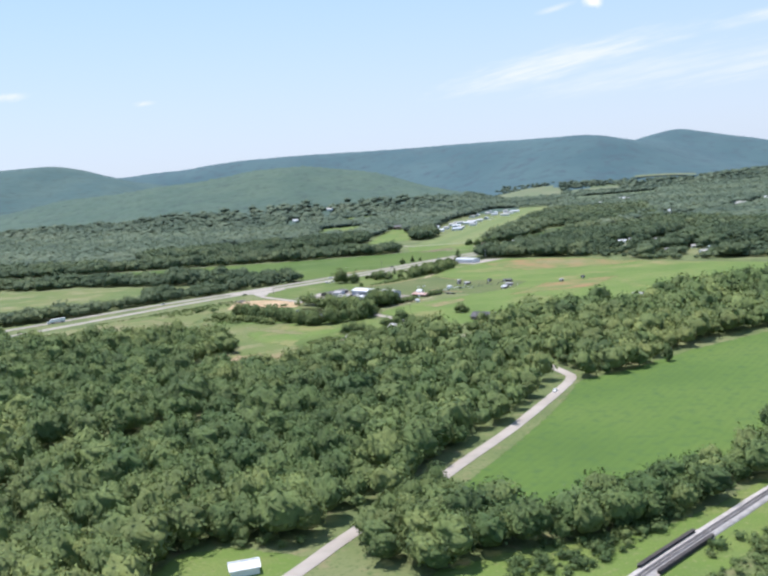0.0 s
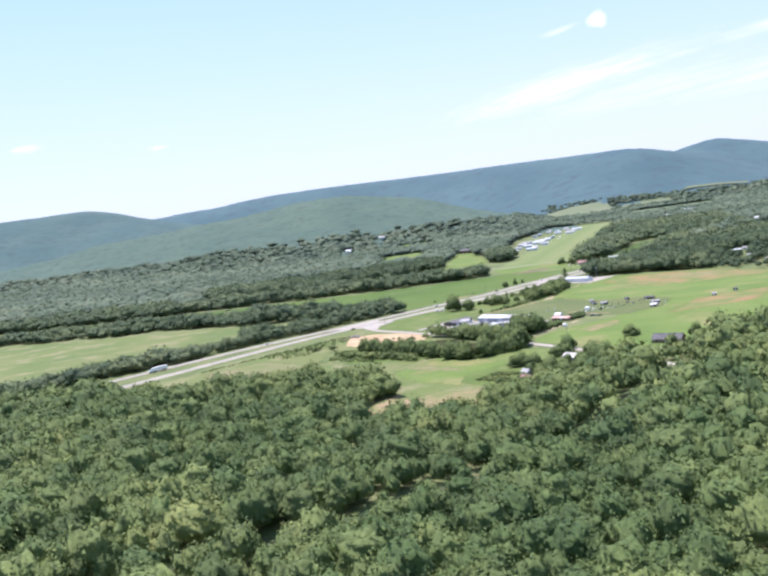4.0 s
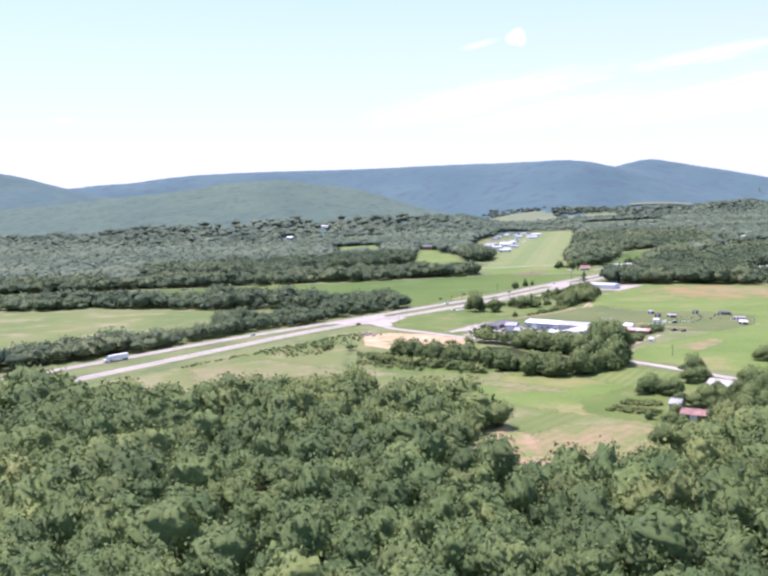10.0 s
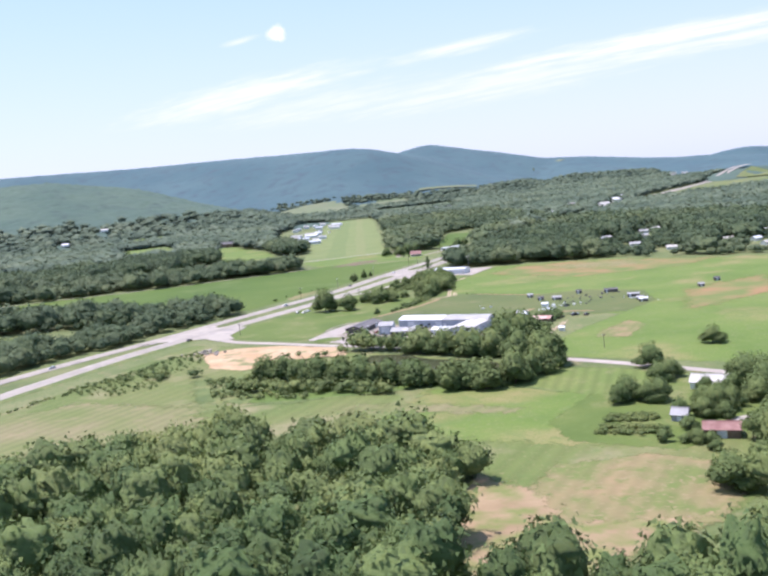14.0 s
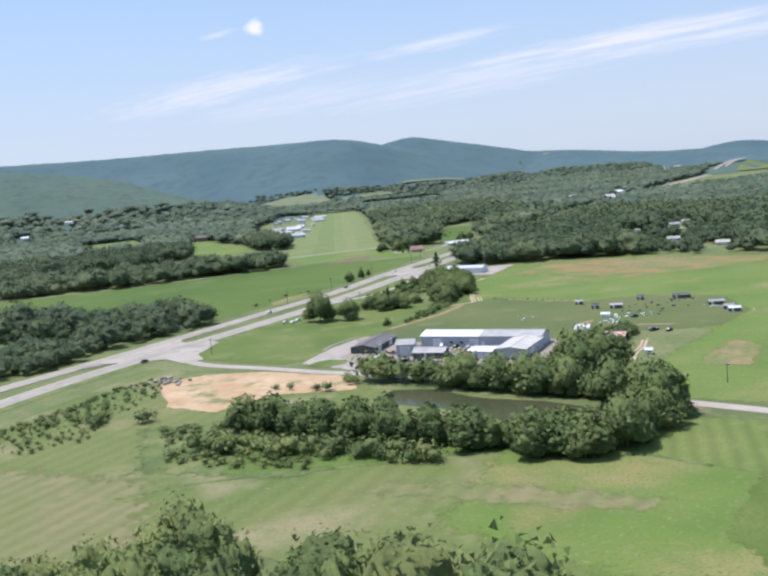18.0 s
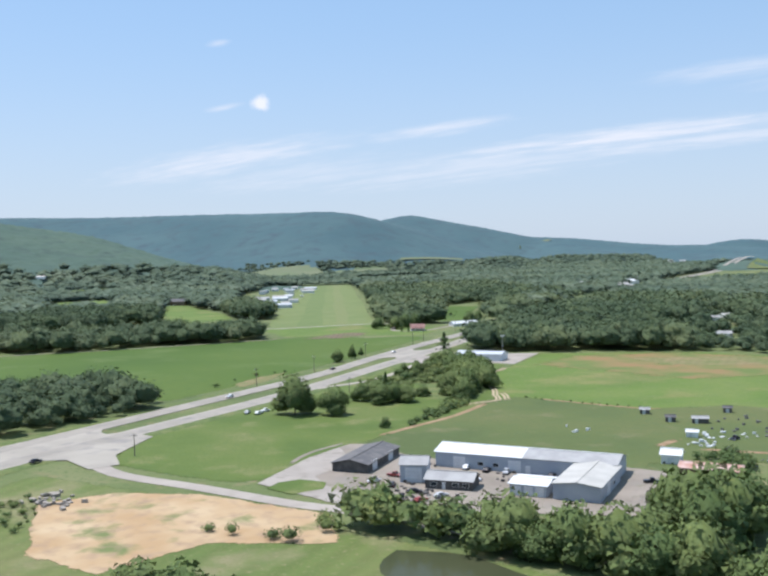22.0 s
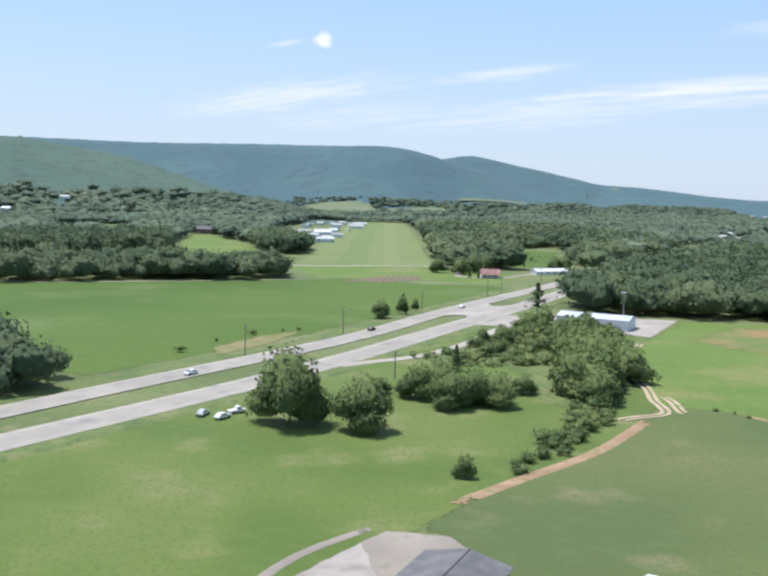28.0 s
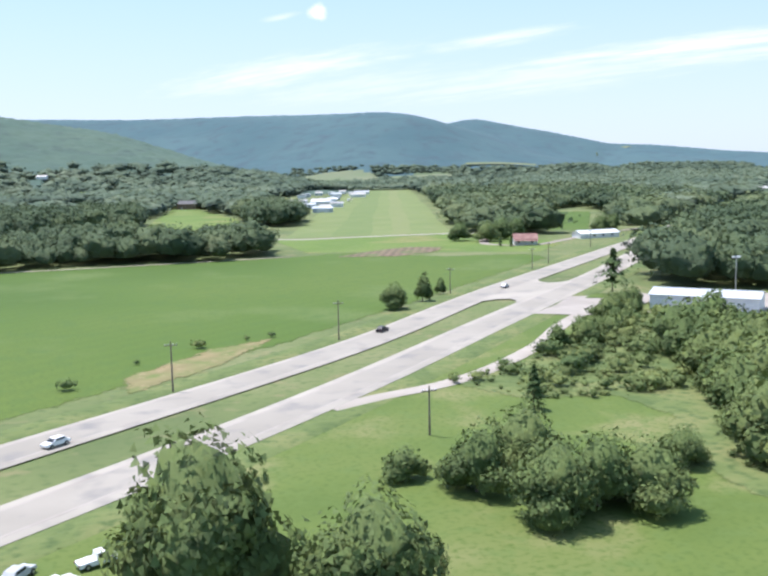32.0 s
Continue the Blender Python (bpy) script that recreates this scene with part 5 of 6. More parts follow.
def tree_proto(seed, label, n=5200, radius=0.36, height=0.95, base=0.03, lobes=22, leaf=0.026, cone=False, tint=0.4, girth=0.022, airy=0.0):
    """One tree a unit tall: an empty with a trunk and a crown."""
    root = tagged(new("tree"), label, "tree")
    part("trunk", trunk_mesh(seed, 1.0 if cone else 0.8, girth, 0 if cone else 5), M_BARK, root)
    nv = None
    if cone:
        v, f = cone_crown(seed, n, radius, height, base, leaf, airy)
    else:
        r = np.random.default_rng(seed)
        vs, fs, ns, off = [], [], [], 0
        bits = max(5, lobes // 3)
        for k in range(bits):
            # a central leader, then boughs from the skirt upward, each with its own leafy head
            u = k / bits
            an = k * 2.4 + r.uniform(-0.4, 0.4)
            if k == 0:
                wide, out, tall, low = radius * 0.66, 0.0, height * 1.08, base - 0.1
            else:
                wide = radius * (0.52 - 0.2 * u) * r.uniform(0.85, 1.2)
                out = radius * (0.66 - 0.34 * u) * r.uniform(0.8, 1.15)
                tall = height * (0.5 - 0.16 * u) * r.uniform(0.85, 1.2)
                low = base - 0.15 + height * 0.52 * u * r.uniform(0.7, 1.1)
            v, f, nv = dome_crown(seed * 31 + k, n // bits, leaf, (8, 5), 7, 0.34, wide, tall, low, ragged=0.06, body=0.84)
            vs.append(v + np.array([math.cos(an) * out, math.sin(an) * out, 0]))
            whole = vs[-1] - np.array([0, 0, base + height * 0.4])
            whole = whole / np.linalg.norm(whole, axis=1)[:, None]
            nv = nv * 0.6 + whole * 0.4
            ns.append(nv / np.linalg.norm(nv, axis=1)[:, None])
            fs.append(f + off)
            off += len(v)
        v, f, nv = np.vstack(vs), np.vstack(fs), np.vstack(ns)
    me = raw_mesh("crown", v, f, M_TREE, True)
    me.attributes.new("tint", 'FLOAT', 'POINT').data.foreach_set("value", np.full(len(v), tint, np.float32))
    if nv is not None:
        soft_normals(me, nv)
    new("crown", me).parent = root
    return root


PROTO = {
    "oak": [tree_proto(100 + s, "broad green deciduous tree with rounded crown", radius=0.46 + 0.04 * s, tint=0.3 + 0.12 * s, n=4200) for s in range(4)],
    "grove": [tree_proto(110 + s, "leafy green deciduous tree in a grove", n=1500, radius=0.44 + 0.03 * s, leaf=0.042, lobes=18, tint=0.25 + 0.13 * s) for s in range(5)],
    "tall": [tree_proto(120 + s, "tall slender green deciduous tree", radius=0.33, height=0.97, base=0.03, lobes=15, tint=0.3 + 0.15 * s, n=1500, leaf=0.04) for s in range(3)],
    "cedar": [tree_proto(130 + s, "dark narrow cedar tree", radius=0.22, height=0.97, base=0.03, cone=True, leaf=0.028, tint=0.1, n=1500) for s in range(2)],
    "pine": [tree_proto(140, "tall open-crowned pine tree beside the highway", radius=0.42, height=0.8, base=0.19, cone=True, leaf=0.045, tint=0.08, n=800, girth=0.018, airy=0.9)],
    "bush": [tree_proto(150 + s, "low leafy green bush in grass", radius=0.6, height=0.95, base=0.02, lobes=7, leaf=0.05, tint=0.5 + 0.15 * s, n=800, girth=0.03) for s in range(1)],
}
USED = set()


SHRUBS = []


def plant(kind, x, y, h, group="", wide=1.0):
    if kind == "bush" and group:
        SHRUBS.append((x, y, h))
        return None
    if kind == "oak" and group:
        kind = "grove"
    pick = int(rng.integers(0, len(PROTO[kind])))
    proto = PROTO[kind][pick]
    m = Matrix.Translation((x, y, 0)) @ Matrix.Rotation(rng.uniform(0, 6.28), 4, 'Z') @ Matrix.Diagonal((h * wide, h * wide, h, 1))
    if (kind, pick) in USED:
        ob = copy_thing(proto, m)
        ob.matrix_basis = m
    else:
        USED.add((kind, pick))
        proto.matrix_basis = m
        ob = proto
    if group:
        ob["group"] = group
    return ob


def row(kind, line, step, h, group, spread=1.5, wide=1.0):
    line = spline(line, step)
    for q in line:
        x, y = q + rng.normal(0, spread, 2)
        plant(kind, x, y, h * rng.uniform(0.62, 1.28), group, wide * rng.uniform(0.85, 1.2))
# solitary trees and clumps
TREES_ROADSIDE = [("oak", -46, 1054, 15.2, 0.85), ("oak", -31, 1046, 10.6, 1.0), ("oak", 3, 1064, 8, 1.1), ("oak", -4, 1062, 8.5, 1.0), ("oak", 9, 1062, 7.5, 1.1), ("oak", 0, 1078, 8.5, 1.0), ("oak", -9, 1074, 7.5, 1.0), ("bush", -16, 1082, 4, 1.2), ("oak", 29, 1226, 7, 0.9), ("tall", 42, 1238, 7.4, 0.9), ("tall", 53, 1251, 4.6, 0.9), ("pine", 103, 1227, 11.0, 1.2), ("oak", 8, 318, 11, 1.0), ("oak", 0, 306, 11, 1.0), ("oak", 17, 331, 11, 1.0), ("oak", 14, 322, 10, 1.0), ("oak", 20, 320, 9, 1.0), ("bush", -22, 1008, 4, 0.8), ("oak", 66, 773, 7.5, 1.1)]
TREES_HOUSE = [("oak", 15, 749, 9, 1.2), ("oak", -29, 706, 7, 1.1), ("oak", -23, 709, 8, 1.1), ("oak", -19, 702, 7, 1.1), ("oak", 3, 726, 7, 1.2), ("oak", 10, 729, 7, 1.1), ("oak", 20, 686, 10, 1.1), ("oak", 27, 694, 10, 1.1), ("oak", 31, 702, 9, 1.1), ("oak", -8, 684, 7, 1.1), ("oak", -2, 678, 7, 1.1), ("oak", 12, 680, 8, 1.2), ("oak", 24, 678, 9, 1.1), ("oak", -12, 668, 5, 1.1), ("oak", -37, 651, 4.2, 1.2), ("bush", -34, 648, 3.4, 1.2), ("oak", -6, 650, 10, 1.2), ("oak", -18, 640, 10, 1.2), ("oak", -55, 613, 9, 1.2)]
TREES_GARDEN = [("oak", -33, 626, 5.5, 1.2), ("oak", -38, 641, 3.2, 1.3), ("oak", -20, 637, 8, 1.2), ("oak", -14, 634, 8, 1.2), ("oak", 6, 652, 10, 1.2), ("bush", -45, 657, 4, 1.0), ("bush", -30, 665, 4, 1.2), ("oak", -10, 676, 9, 1.0), ("oak", 2, 688, 6, 1.0), ("oak", -23, 678, 6, 1.1), ("oak", -17, 673, 6.5, 1.1), ("bush", -40, 653, 2.6, 1.2), ("bush", -37, 650, 2.4, 1.2), ("oak", 6, 702, 5, 1.1), ("oak", 12, 694, 6.5, 1.1), ("oak", -16, 700, 8, 1.0), ("oak", 22, 700, 11, 1.0), ("tall", 166, 531, 8.5, 0.9), ("oak", 120, 735, 9, 1.0)]
TREES_MEADOW = [("oak", 104, 742, 8, 1.0), ("oak", -138, 694, 9.5, 1.3), ("oak", -152, 708, 10, 1.4), ("oak", -168, 732, 8, 1.3), ("oak", -123, 674, 7, 1.1), ("cedar", -112, 666, 9, 1.2), ("cedar", -110, 660, 7, 1.2), ("cedar", -114, 671, 9, 1.2), ("oak", -119, 668, 9, 1.0), ("oak", -122, 656, 9, 1.0), ("oak", -116, 680, 11, 1.0), ("oak", 152, 1440, 10, 1.0), ("oak", 166, 1452, 11, 1.1), ("oak", 140, 1452, 9, 1.2), ("cedar", 146, 1409, 4.5, 1.1), ("cedar", 150, 1404, 4.5, 1.1), ("oak", 180, 1462, 10, 1.0), ("oak", 236, 1462, 10, 1.0), ("oak", 252, 1476, 9, 1.0)]
for kind, x, y, h, wide in TREES_ROADSIDE + TREES_HOUSE + TREES_GARDEN + TREES_MEADOW:
    plant(kind, x, y, h * 1.35, "", wide)
THICKET = [(9, 1134), (30, 1143), (46, 1157), (66, 1180), (88, 1207), (100, 1214), (104, 1192), (96, 1160), (82, 1128), (70, 1106), (56, 1074), (36, 1052), (28, 1058), (28, 1074), (40, 1092), (52, 1112), (38, 1112), (22, 1114)]
SPINE = spline([(42, 1064), (54, 1088), (66, 1114), (77, 1138), (80, 1146)], 4)
for x, y in scatter(THICKET, 4.4):
    d = float(line_distance(SPINE, x, y))
    if d < 10 and rng.random() < 0.6:
        plant("oak" if rng.random() < 0.7 else "tall", x, y, rng.uniform(6.5, 13.5), "thicket beside the dirt track", rng.uniform(0.95, 1.25))
    elif y > 1150 and x < 0.86 * y - 935 and rng.random() < 0.4:
        plant("oak", x, y, rng.uniform(5, 7.5), "thicket beside the dirt track", 1.1)
    elif rng.random() < 0.42:
        plant("bush", x, y, rng.uniform(1.2, 4.4), "thicket beside the dirt track")
for x, y in scatter(THICKET, 2.6):
    if rng.random() < 0.5:
        plant("bush", x, y, rng.uniform(0.4, 1.5), "low scrub in the thicket")
plant("cedar", 16, 1108, 8, "", 1.4)
plant("oak", 22, 1074, 6.5, "", 1.1)
row("bush", [(-12, 1010), (6, 1022), (22, 1037), (34, 1050)], 1.3, 2.0, "bushes beside the dirt track", 1.2)
row("bush", [(4, 1026), (18, 1040), (30, 1054)], 2.0, 2.8, "bushes beside the dirt track", 1.6)
row("bush", [(62, 1046), (75, 1022), (92, 996)], 4.0, 0.9, "bushes along the fence line", 0.5)
for x, y in scatter([(-164, 825), (-129, 794), (-112, 806), (-120, 826), (-134, 858), (-160, 868)], 3.2):
    if rng.random() < 0.6:
        plant("bush", x, y, rng.uniform(0.6, 3.0), "scrub beside the pond")
for x, y in scatter([(-230, 895), (-150, 960), (-150, 930), (-184, 868), (-206, 868)], 4.2):
    plant("bush", x, y, rng.uniform(0.5, 2.3), "scrub in the meadow")
row("bush", [(34, 1132), (52, 1150), (70, 1172), (84, 1188)], 7.0, 4.0, "bushes beside the frontage road", 2.5)
row("bush", [(-74, 892), (-64, 880), (-54, 866)], 2.8, 9.5, "bushes between pond and road", 1.5)
row("oak", [(-52, 862), (-44, 848), (-34, 836), (-24, 818), (-15, 804)], 3.4, 12, "trees between pond and road", 1.8, 1.15)
row("tall", [(-132, 852), (-118, 832), (-102, 814), (-86, 797), (-70, 776), (-54, 760)], 2.4, 11.3, "trees along the pond", 2.6, 1.4)
row("bush", [(-154, 832), (-136, 820), (-112, 798), (-94, 780)], 2.8, 5.5, "bushes along the pond", 3.5)
row("oak", [(-44, 762), (-30, 770), (-18, 780), (-14, 792), (-22, 800)], 4.0, 15, "large trees at the pond's end", 2.5)
row("oak", [(-14, 836), (0, 842), (10, 852), (0, 862), (-8, 852)], 5.0, 15.5, "large trees beside the warehouse", 2.0)
row("bush", [(-190, 905), (-176, 895), (-164, 886)], 5.0, 4, "bushes in the meadow", 4.0)
row("bush", [(-270, 846), (-250, 866), (-228, 886), (-205, 905), (-180, 930), (-165, 950)], 1.9, 1.5, "bushes along the highway ditch", 1.2)
row("bush", [(-110, 902), (-98, 890), (-86, 886), (-78, 892)], 7.0, 3.5, "bushes beside the clay lot", 2.0)
row("bush", [(-62, 1150), (-30, 1184), (-10, 1200)], 34.0, 2.2, "bushes beside the crop field", 3.0)
row("bush", [(-70, 300), (-50, 300), (-30, 294)], 5.0, 4.0, "bushes at the lawn's edge", 1.5)
row("bush", [(40, 262), (62, 272), (84, 290), (100, 302)], 4.0, 3.5, "bushes along the railway bank", 3.0)
row("bush", [(92, 262), (112, 276), (130, 290)], 4.0, 3.0, "bushes along the railway bank", 2.5)
for line, across in (([(-56, 679), (-40, 664)], 2.2), ([(-52, 682), (-37, 668)], 1.2), ([(-46, 688), (-31, 680)], 1.6), ([(-43, 691), (-30, 684)], 0.8)):
    row("bush", line, 0.45, 1.7, "low garden rows beside the house", across * 0.6)
row("bush", [(-37, 654), (-38, 645), (-40, 634)], 1.6, 0.9, "weeds along the garden fence", 0.5)

for poly in ([(28, 222), (60, 262), (100, 300), (70, 300), (34, 268)], [(66, 226), (104, 262), (146, 304), (160, 290), (92, 222)]):
    for x, y in scatter(poly, 4.2, [(RAIL, 5)]):
        plant("bush", x, y, rng.uniform(1.0, 3.6), "scrub along the railway")

for x, y in scatter([(44, 914), (52, 908), (60, 904), (50, 890), (42, 880), (46, 894), (50, 900)], 3.0):
    plant("bush", x, y, rng.uniform(2.2, 4.5), "scrub behind the cattle shed")
for x, y in scatter([(20, 850), (34, 866), (30, 880), (14, 868), (8, 856)], 4.5):
    plant("oak" if rng.random() < 0.4 else "bush", x, y, rng.uniform(2.5, 5.5), "trees in front of the cattle shed", 1.1)

BUSH = [dome_crown(160 + s, 100, 0.085, (7, 4), 8, 0.34, radius=0.55, ragged=0.16, body=0.75) for s in range(6)]
sh = np.array(SHRUBS)
forest("shrubs", sh[:, :2], BUSH, sh[:, 2], "scattered low leafy green bushes and shrubs", (0.9, 1.6), bright=0.1)

# ---- buildings ----


def slab(points, thick):
    """A flat sheet through the points with thickness, upper face on the points."""
    bm = bmesh.new()
    p = [Vector(q) for q in points]
    n = (p[1] - p[0]).cross(p[2] - p[0]).normalized()
    if n.z < 0:
        p.reverse()
        n = -n
    hi = [bm.verts.new(q) for q in p]
    lo = [bm.verts.new(q - n * thick) for q in p]
    bm.faces.new(hi)
    bm.faces.new(lo[::-1])
    for i in range(len(p)):
        bm.faces.new([hi[i - 1], lo[i - 1], lo[i], hi[i]])
    return bm


def building(name, corner, along, length, depth, eave, ridge, wall, roof, label, doors=(), windows=(), category="building", roof2=None, rise="x", group="", over=0.5):
    """A gabled building. corner: its front-left foot; along: degrees of its front. doors: (from, to, height); windows: (from, to, low, high)."""
    root = tagged(new(name), label, category, group)
    root.matrix_basis = pose(corner[0], corner[1], float(np.maximum(hill_height(np.array(corner[0] + 4.0), np.array(corner[1] + 4.0)) - 3, 0)), 0, 0, along)
    bm = bmesh.new()
    L, D = length, depth
    prof = [(0, 0, 0), (0, 0, eave), (0, D / 2, ridge - 0.06), (0, D, eave), (0, D, 0)] if rise == "x" else None
    a = [bm.verts.new((0, y, z)) for _, y, z in prof]
    b = [bm.verts.new((L, y, z)) for _, y, z in prof]
    bm.faces.new(a)
    bm.faces.new(b[::-1])
    for i in range(len(prof)):
        bm.faces.new([a[i - 1], b[i - 1], b[i], a[i]])
    bmesh.ops.recalc_face_normals(bm, faces=bm.faces[:])
    part("shell", bm, wall, root)
    fall = (ridge - eave) / (D / 2) * over
    cuts = [(-over, L + over, roof)] if roof2 is None else [(-over, L * 0.5, roof), (L * 0.5, L + over, roof2)]
    for x0, x1, mat in cuts:
        part("roof_panel", slab([(x0, -over, eave - fall), (x1, -over, eave - fall), (x1, D / 2, ridge), (x0, D / 2, ridge)], 0.12), mat, root)
        part("roof_panel", slab([(x0, D / 2, ridge), (x1, D / 2, ridge), (x1, D + over, eave - fall), (x0, D + over, eave - fall)], 0.12), mat, root)
    part("ridge_cap", panel(-over, L + over, ridge - 0.02, ridge + 0.1, D / 2 - 0.25, D / 2 + 0.25), roof, root)
    for x0, x1, h in doors:
        d = part("door", panel(x0, x1, 0.05, h, -0.07, 0.02), M_DOOR, root, "pale steel door")
        part("door_frame", panel(x0 - 0.12, x1 + 0.12, h, h + 0.15, -0.1, 0.02), M_WHITE, root)
        for k in range(1, 4):
            part("door_rib", panel(x0 + 0.05, x1 - 0.05, h * k / 4 - 0.03, h * k / 4 + 0.03, -0.1, -0.06), M_STEEL, d)
    for x0, x1, z0, z1 in windows:
        w = part("window", panel(x0, x1, z0, z1, -0.06, 0.02), M_WHITE, root)
        part("pane", panel(x0 + 0.08, x1 - 0.08, z0 + 0.08, z1 - 0.08, -0.08, -0.05), M_GLASS, w, "dark glass pane")
    return root


AL = -46.4  # the warehouse front runs south-east
warehouse = building("warehouse", (-31, 940), AL, 57, 14, 5.0, 6.6, M_WALL, M_ROOF, "long pale-blue metal warehouse with white roof, gravel yard", [(6, 10, 3.6), (24, 28, 3.6), (29.5, 31, 2.3)], [(14, 16, 1.4, 2.6), (19, 21, 1.4, 2.6)], roof2=M_GREY_ROOF)
building("warehouse_wing", (-9.4, 880.6), AL + 90, 26, 13, 4.6, 5.4, M_WALL, M_TAN_ROOF, "grey metal wing with cream roof joining a warehouse", [(8, 12, 3.4)], [(16, 18, 1.4, 2.4)])
building("open_shed", (-26.5, 899.5), AL, 10.5, 11, 3.4, 4.2, M_WALL, M_ROOF, "small metal shed with bright white roof", [(0.8, 3.2, 2.6), (4.2, 6.6, 2.6), (7.4, 9.8, 2.6)])
building("workshop", (-49, 925.5), -30, 8, 9, 5.6, 7.2, M_WALL, M_GREY_ROOF, "tall grey workshop with gabled roof in yard", [(1.5, 6.5, 4.4)])
building("office", (-45, 916), -40, 14, 8, 3.0, 4.6, M_CHAR, M_GREY_ROOF, "low charcoal office with grey gabled roof", [(5.0, 6.0, 2.1)], [(1.5, 3.5, 1.0, 2.1), (8, 10, 1.0, 2.1), (11, 13, 1.0, 2.1)])
building("dark_shed", (-54, 940), 48, 28, 12, 3.0, 4.3, M_CHAR, M_DARK_ROOF, "long dark-roofed charcoal shed at the yard's edge", [(4, 8, 3.0), (18, 22, 3.0)])
building("roadside_store", (97, 1197), -45, 29.5, 14, 4.4, 5.6, M_DOOR, M_STORE_ROOF, "long pale metal store with blue-grey roof, concrete lot", [(2, 5, 3.0), (26, 28, 2.4)])
building("cattle_shed", (29, 897), -47, 17.5, 8, 2.6, 3.6, M_BROWN, M_RUST, "long low cattle shed with rusty roof", [(9, 11, 2.0)])
building("small_barn", (34, 912), -47, 6, 5, 3.2, 4.6, M_WHITE, M_ROOF, "small white barn beside a rusty shed", [(2, 4, 2.2)])
for k, (x, y, an, L, D, wall, roof, lab) in enumerate((
        (86, 961, -35, 8, 5, M_CHAR, M_GREY_ROOF, "grey-roofed pole shed in pasture"), (79, 968, -35, 5, 4, M_CHAR, M_DARK_ROOF, "small dark pole shed in pasture"), (67, 941, -40, 5.5, 4, M_WHITE, M_ROOF, "small white-roofed hut in pasture"), (112, 974, -40, 4.5, 4, M_CHAR, M_DARK_ROOF, "small dark hut in pasture"),
        (127, 962, -28, 12, 6, M_CHAR, M_DARK_ROOF, "dark timber barn with open front"), (125, 931, -28, 10, 4, M_CHAR, M_GREY_ROOF, "low shed with pale roof in pasture"), (118, 908, -30, 7, 4.5, M_CHAR, M_ROOF, "small shed with bright white roof"), (121, 915, -28, 6, 4, M_CHAR, M_GREY_ROOF, "small grey-roofed shed in pasture"),
        (31, 856, -40, 4, 3, M_WHITE, M_ROOF, "tiny white-roofed hut in pasture"), (81, 987, -40, 5, 3.5, M_CHAR, M_GREY_ROOF, "small grey lean-to in pasture"), (180, 930, -20, 5, 4, M_CHAR, M_GREY_ROOF, "small grey hut in pasture"), (205, 945, -15, 5, 4, M_CHAR, M_DARK_ROOF, "small dark hut in pasture"))):
    building("pasture_hut", (x, y), an, L * 0.75, D * 0.75, 2.1, 2.8, wall, roof, lab, [(1.0, 2.2, 1.9)], category="shed", group="huts in the pasture", over=0.3)
building("farmhouse", (3, 707), -48, 15, 9, 3.0, 5.2, M_WHITE, M_TAN_ROOF, "white farmhouse with pale cream roof among trees", [(7, 8, 2.1)], [(2, 3.5, 1.0, 2.2), (10, 11.5, 1.0, 2.2)], "house")
building("garden_shed", (-29, 675), -48, 5, 5, 2.6, 4.4, M_GREY_ROOF, M_GREY_ROOF, "small weathered grey shed beside the garden", [(1.8, 3.2, 2.1)], category="shed")
building("red_barn", (-33, 653), -38, 11, 8, 3.0, 4.6, M_BROWN, M_RED_ROOF, "barn with faded red metal roof", [(4, 7, 2.5)], category="barn")
building("brick_house", (70, 731), -35, 20, 10, 3.0, 6.0, M_BROWN, M_DARK_ROOF, "wide house with dark shingle roof", [(9, 10, 2.1)], [(2, 4, 1.0, 2.2), (13, 15, 1.0, 2.2)], "house")
building("white_hut", (110, 658), -20, 5, 4, 2.6, 3.8, M_WHITE, M_ROOF, "small white hut among trees", category="shed")
building("cottage", (214, 784), -20, 11, 7, 2.8, 4.6, M_WHITE, M_GREY_ROOF, "small white cottage with grey roof at the wood's edge", [(5, 6, 2.1)], [(1.5, 3, 1.0, 2.2), (8, 9.5, 1.0, 2.2)], "house")
building("white_hut", (278, 738), -20, 5, 4, 4.0, 5.5, M_WHITE, M_ROOF, "small white hut at the wood's edge", category="shed")
building("white_shed", (-50, 272), 15, 9, 6, 2.6, 4.0, M_WHITE, M_ROOF, "white-roofed shed on a worn lawn", category="shed")
building("red_roof_house", (155, 1411), -20, 12, 9, 3.4, 6.0, M_WHITE, M_RED_ROOF, "white house with red gabled roof", [(5.5, 6.6, 2.2)], [(1.5, 3, 1.0, 2.3), (8.5, 10, 1.0, 2.3)], "house")
part("porch_roof", slab([(-0.3, -3.0, 2.5), (12.3, -3.0, 2.5), (12.3, 0.2, 3.0), (-0.3, 0.2, 3.0)], 0.1), M_RED_ROOF, bpy.data.objects["red_roof_house"])
for k in range(5):
    part("porch_post", panel(0.3 + k * 2.8, 0.5 + k * 2.8, 0, 2.48, -2.9, -2.7), M_WHITE, bpy.data.objects["red_roof_house"])
building("poultry_house", (206, 1432), 5, 26, 9, 2.8, 4.4, M_WHITE, M_ROOF, "long low white farm building near highway", [(3, 5, 2.2)], [(8, 10, 1.0, 2.0), (14, 16, 1.0, 2.0), (20, 22, 1.0, 2.0)])
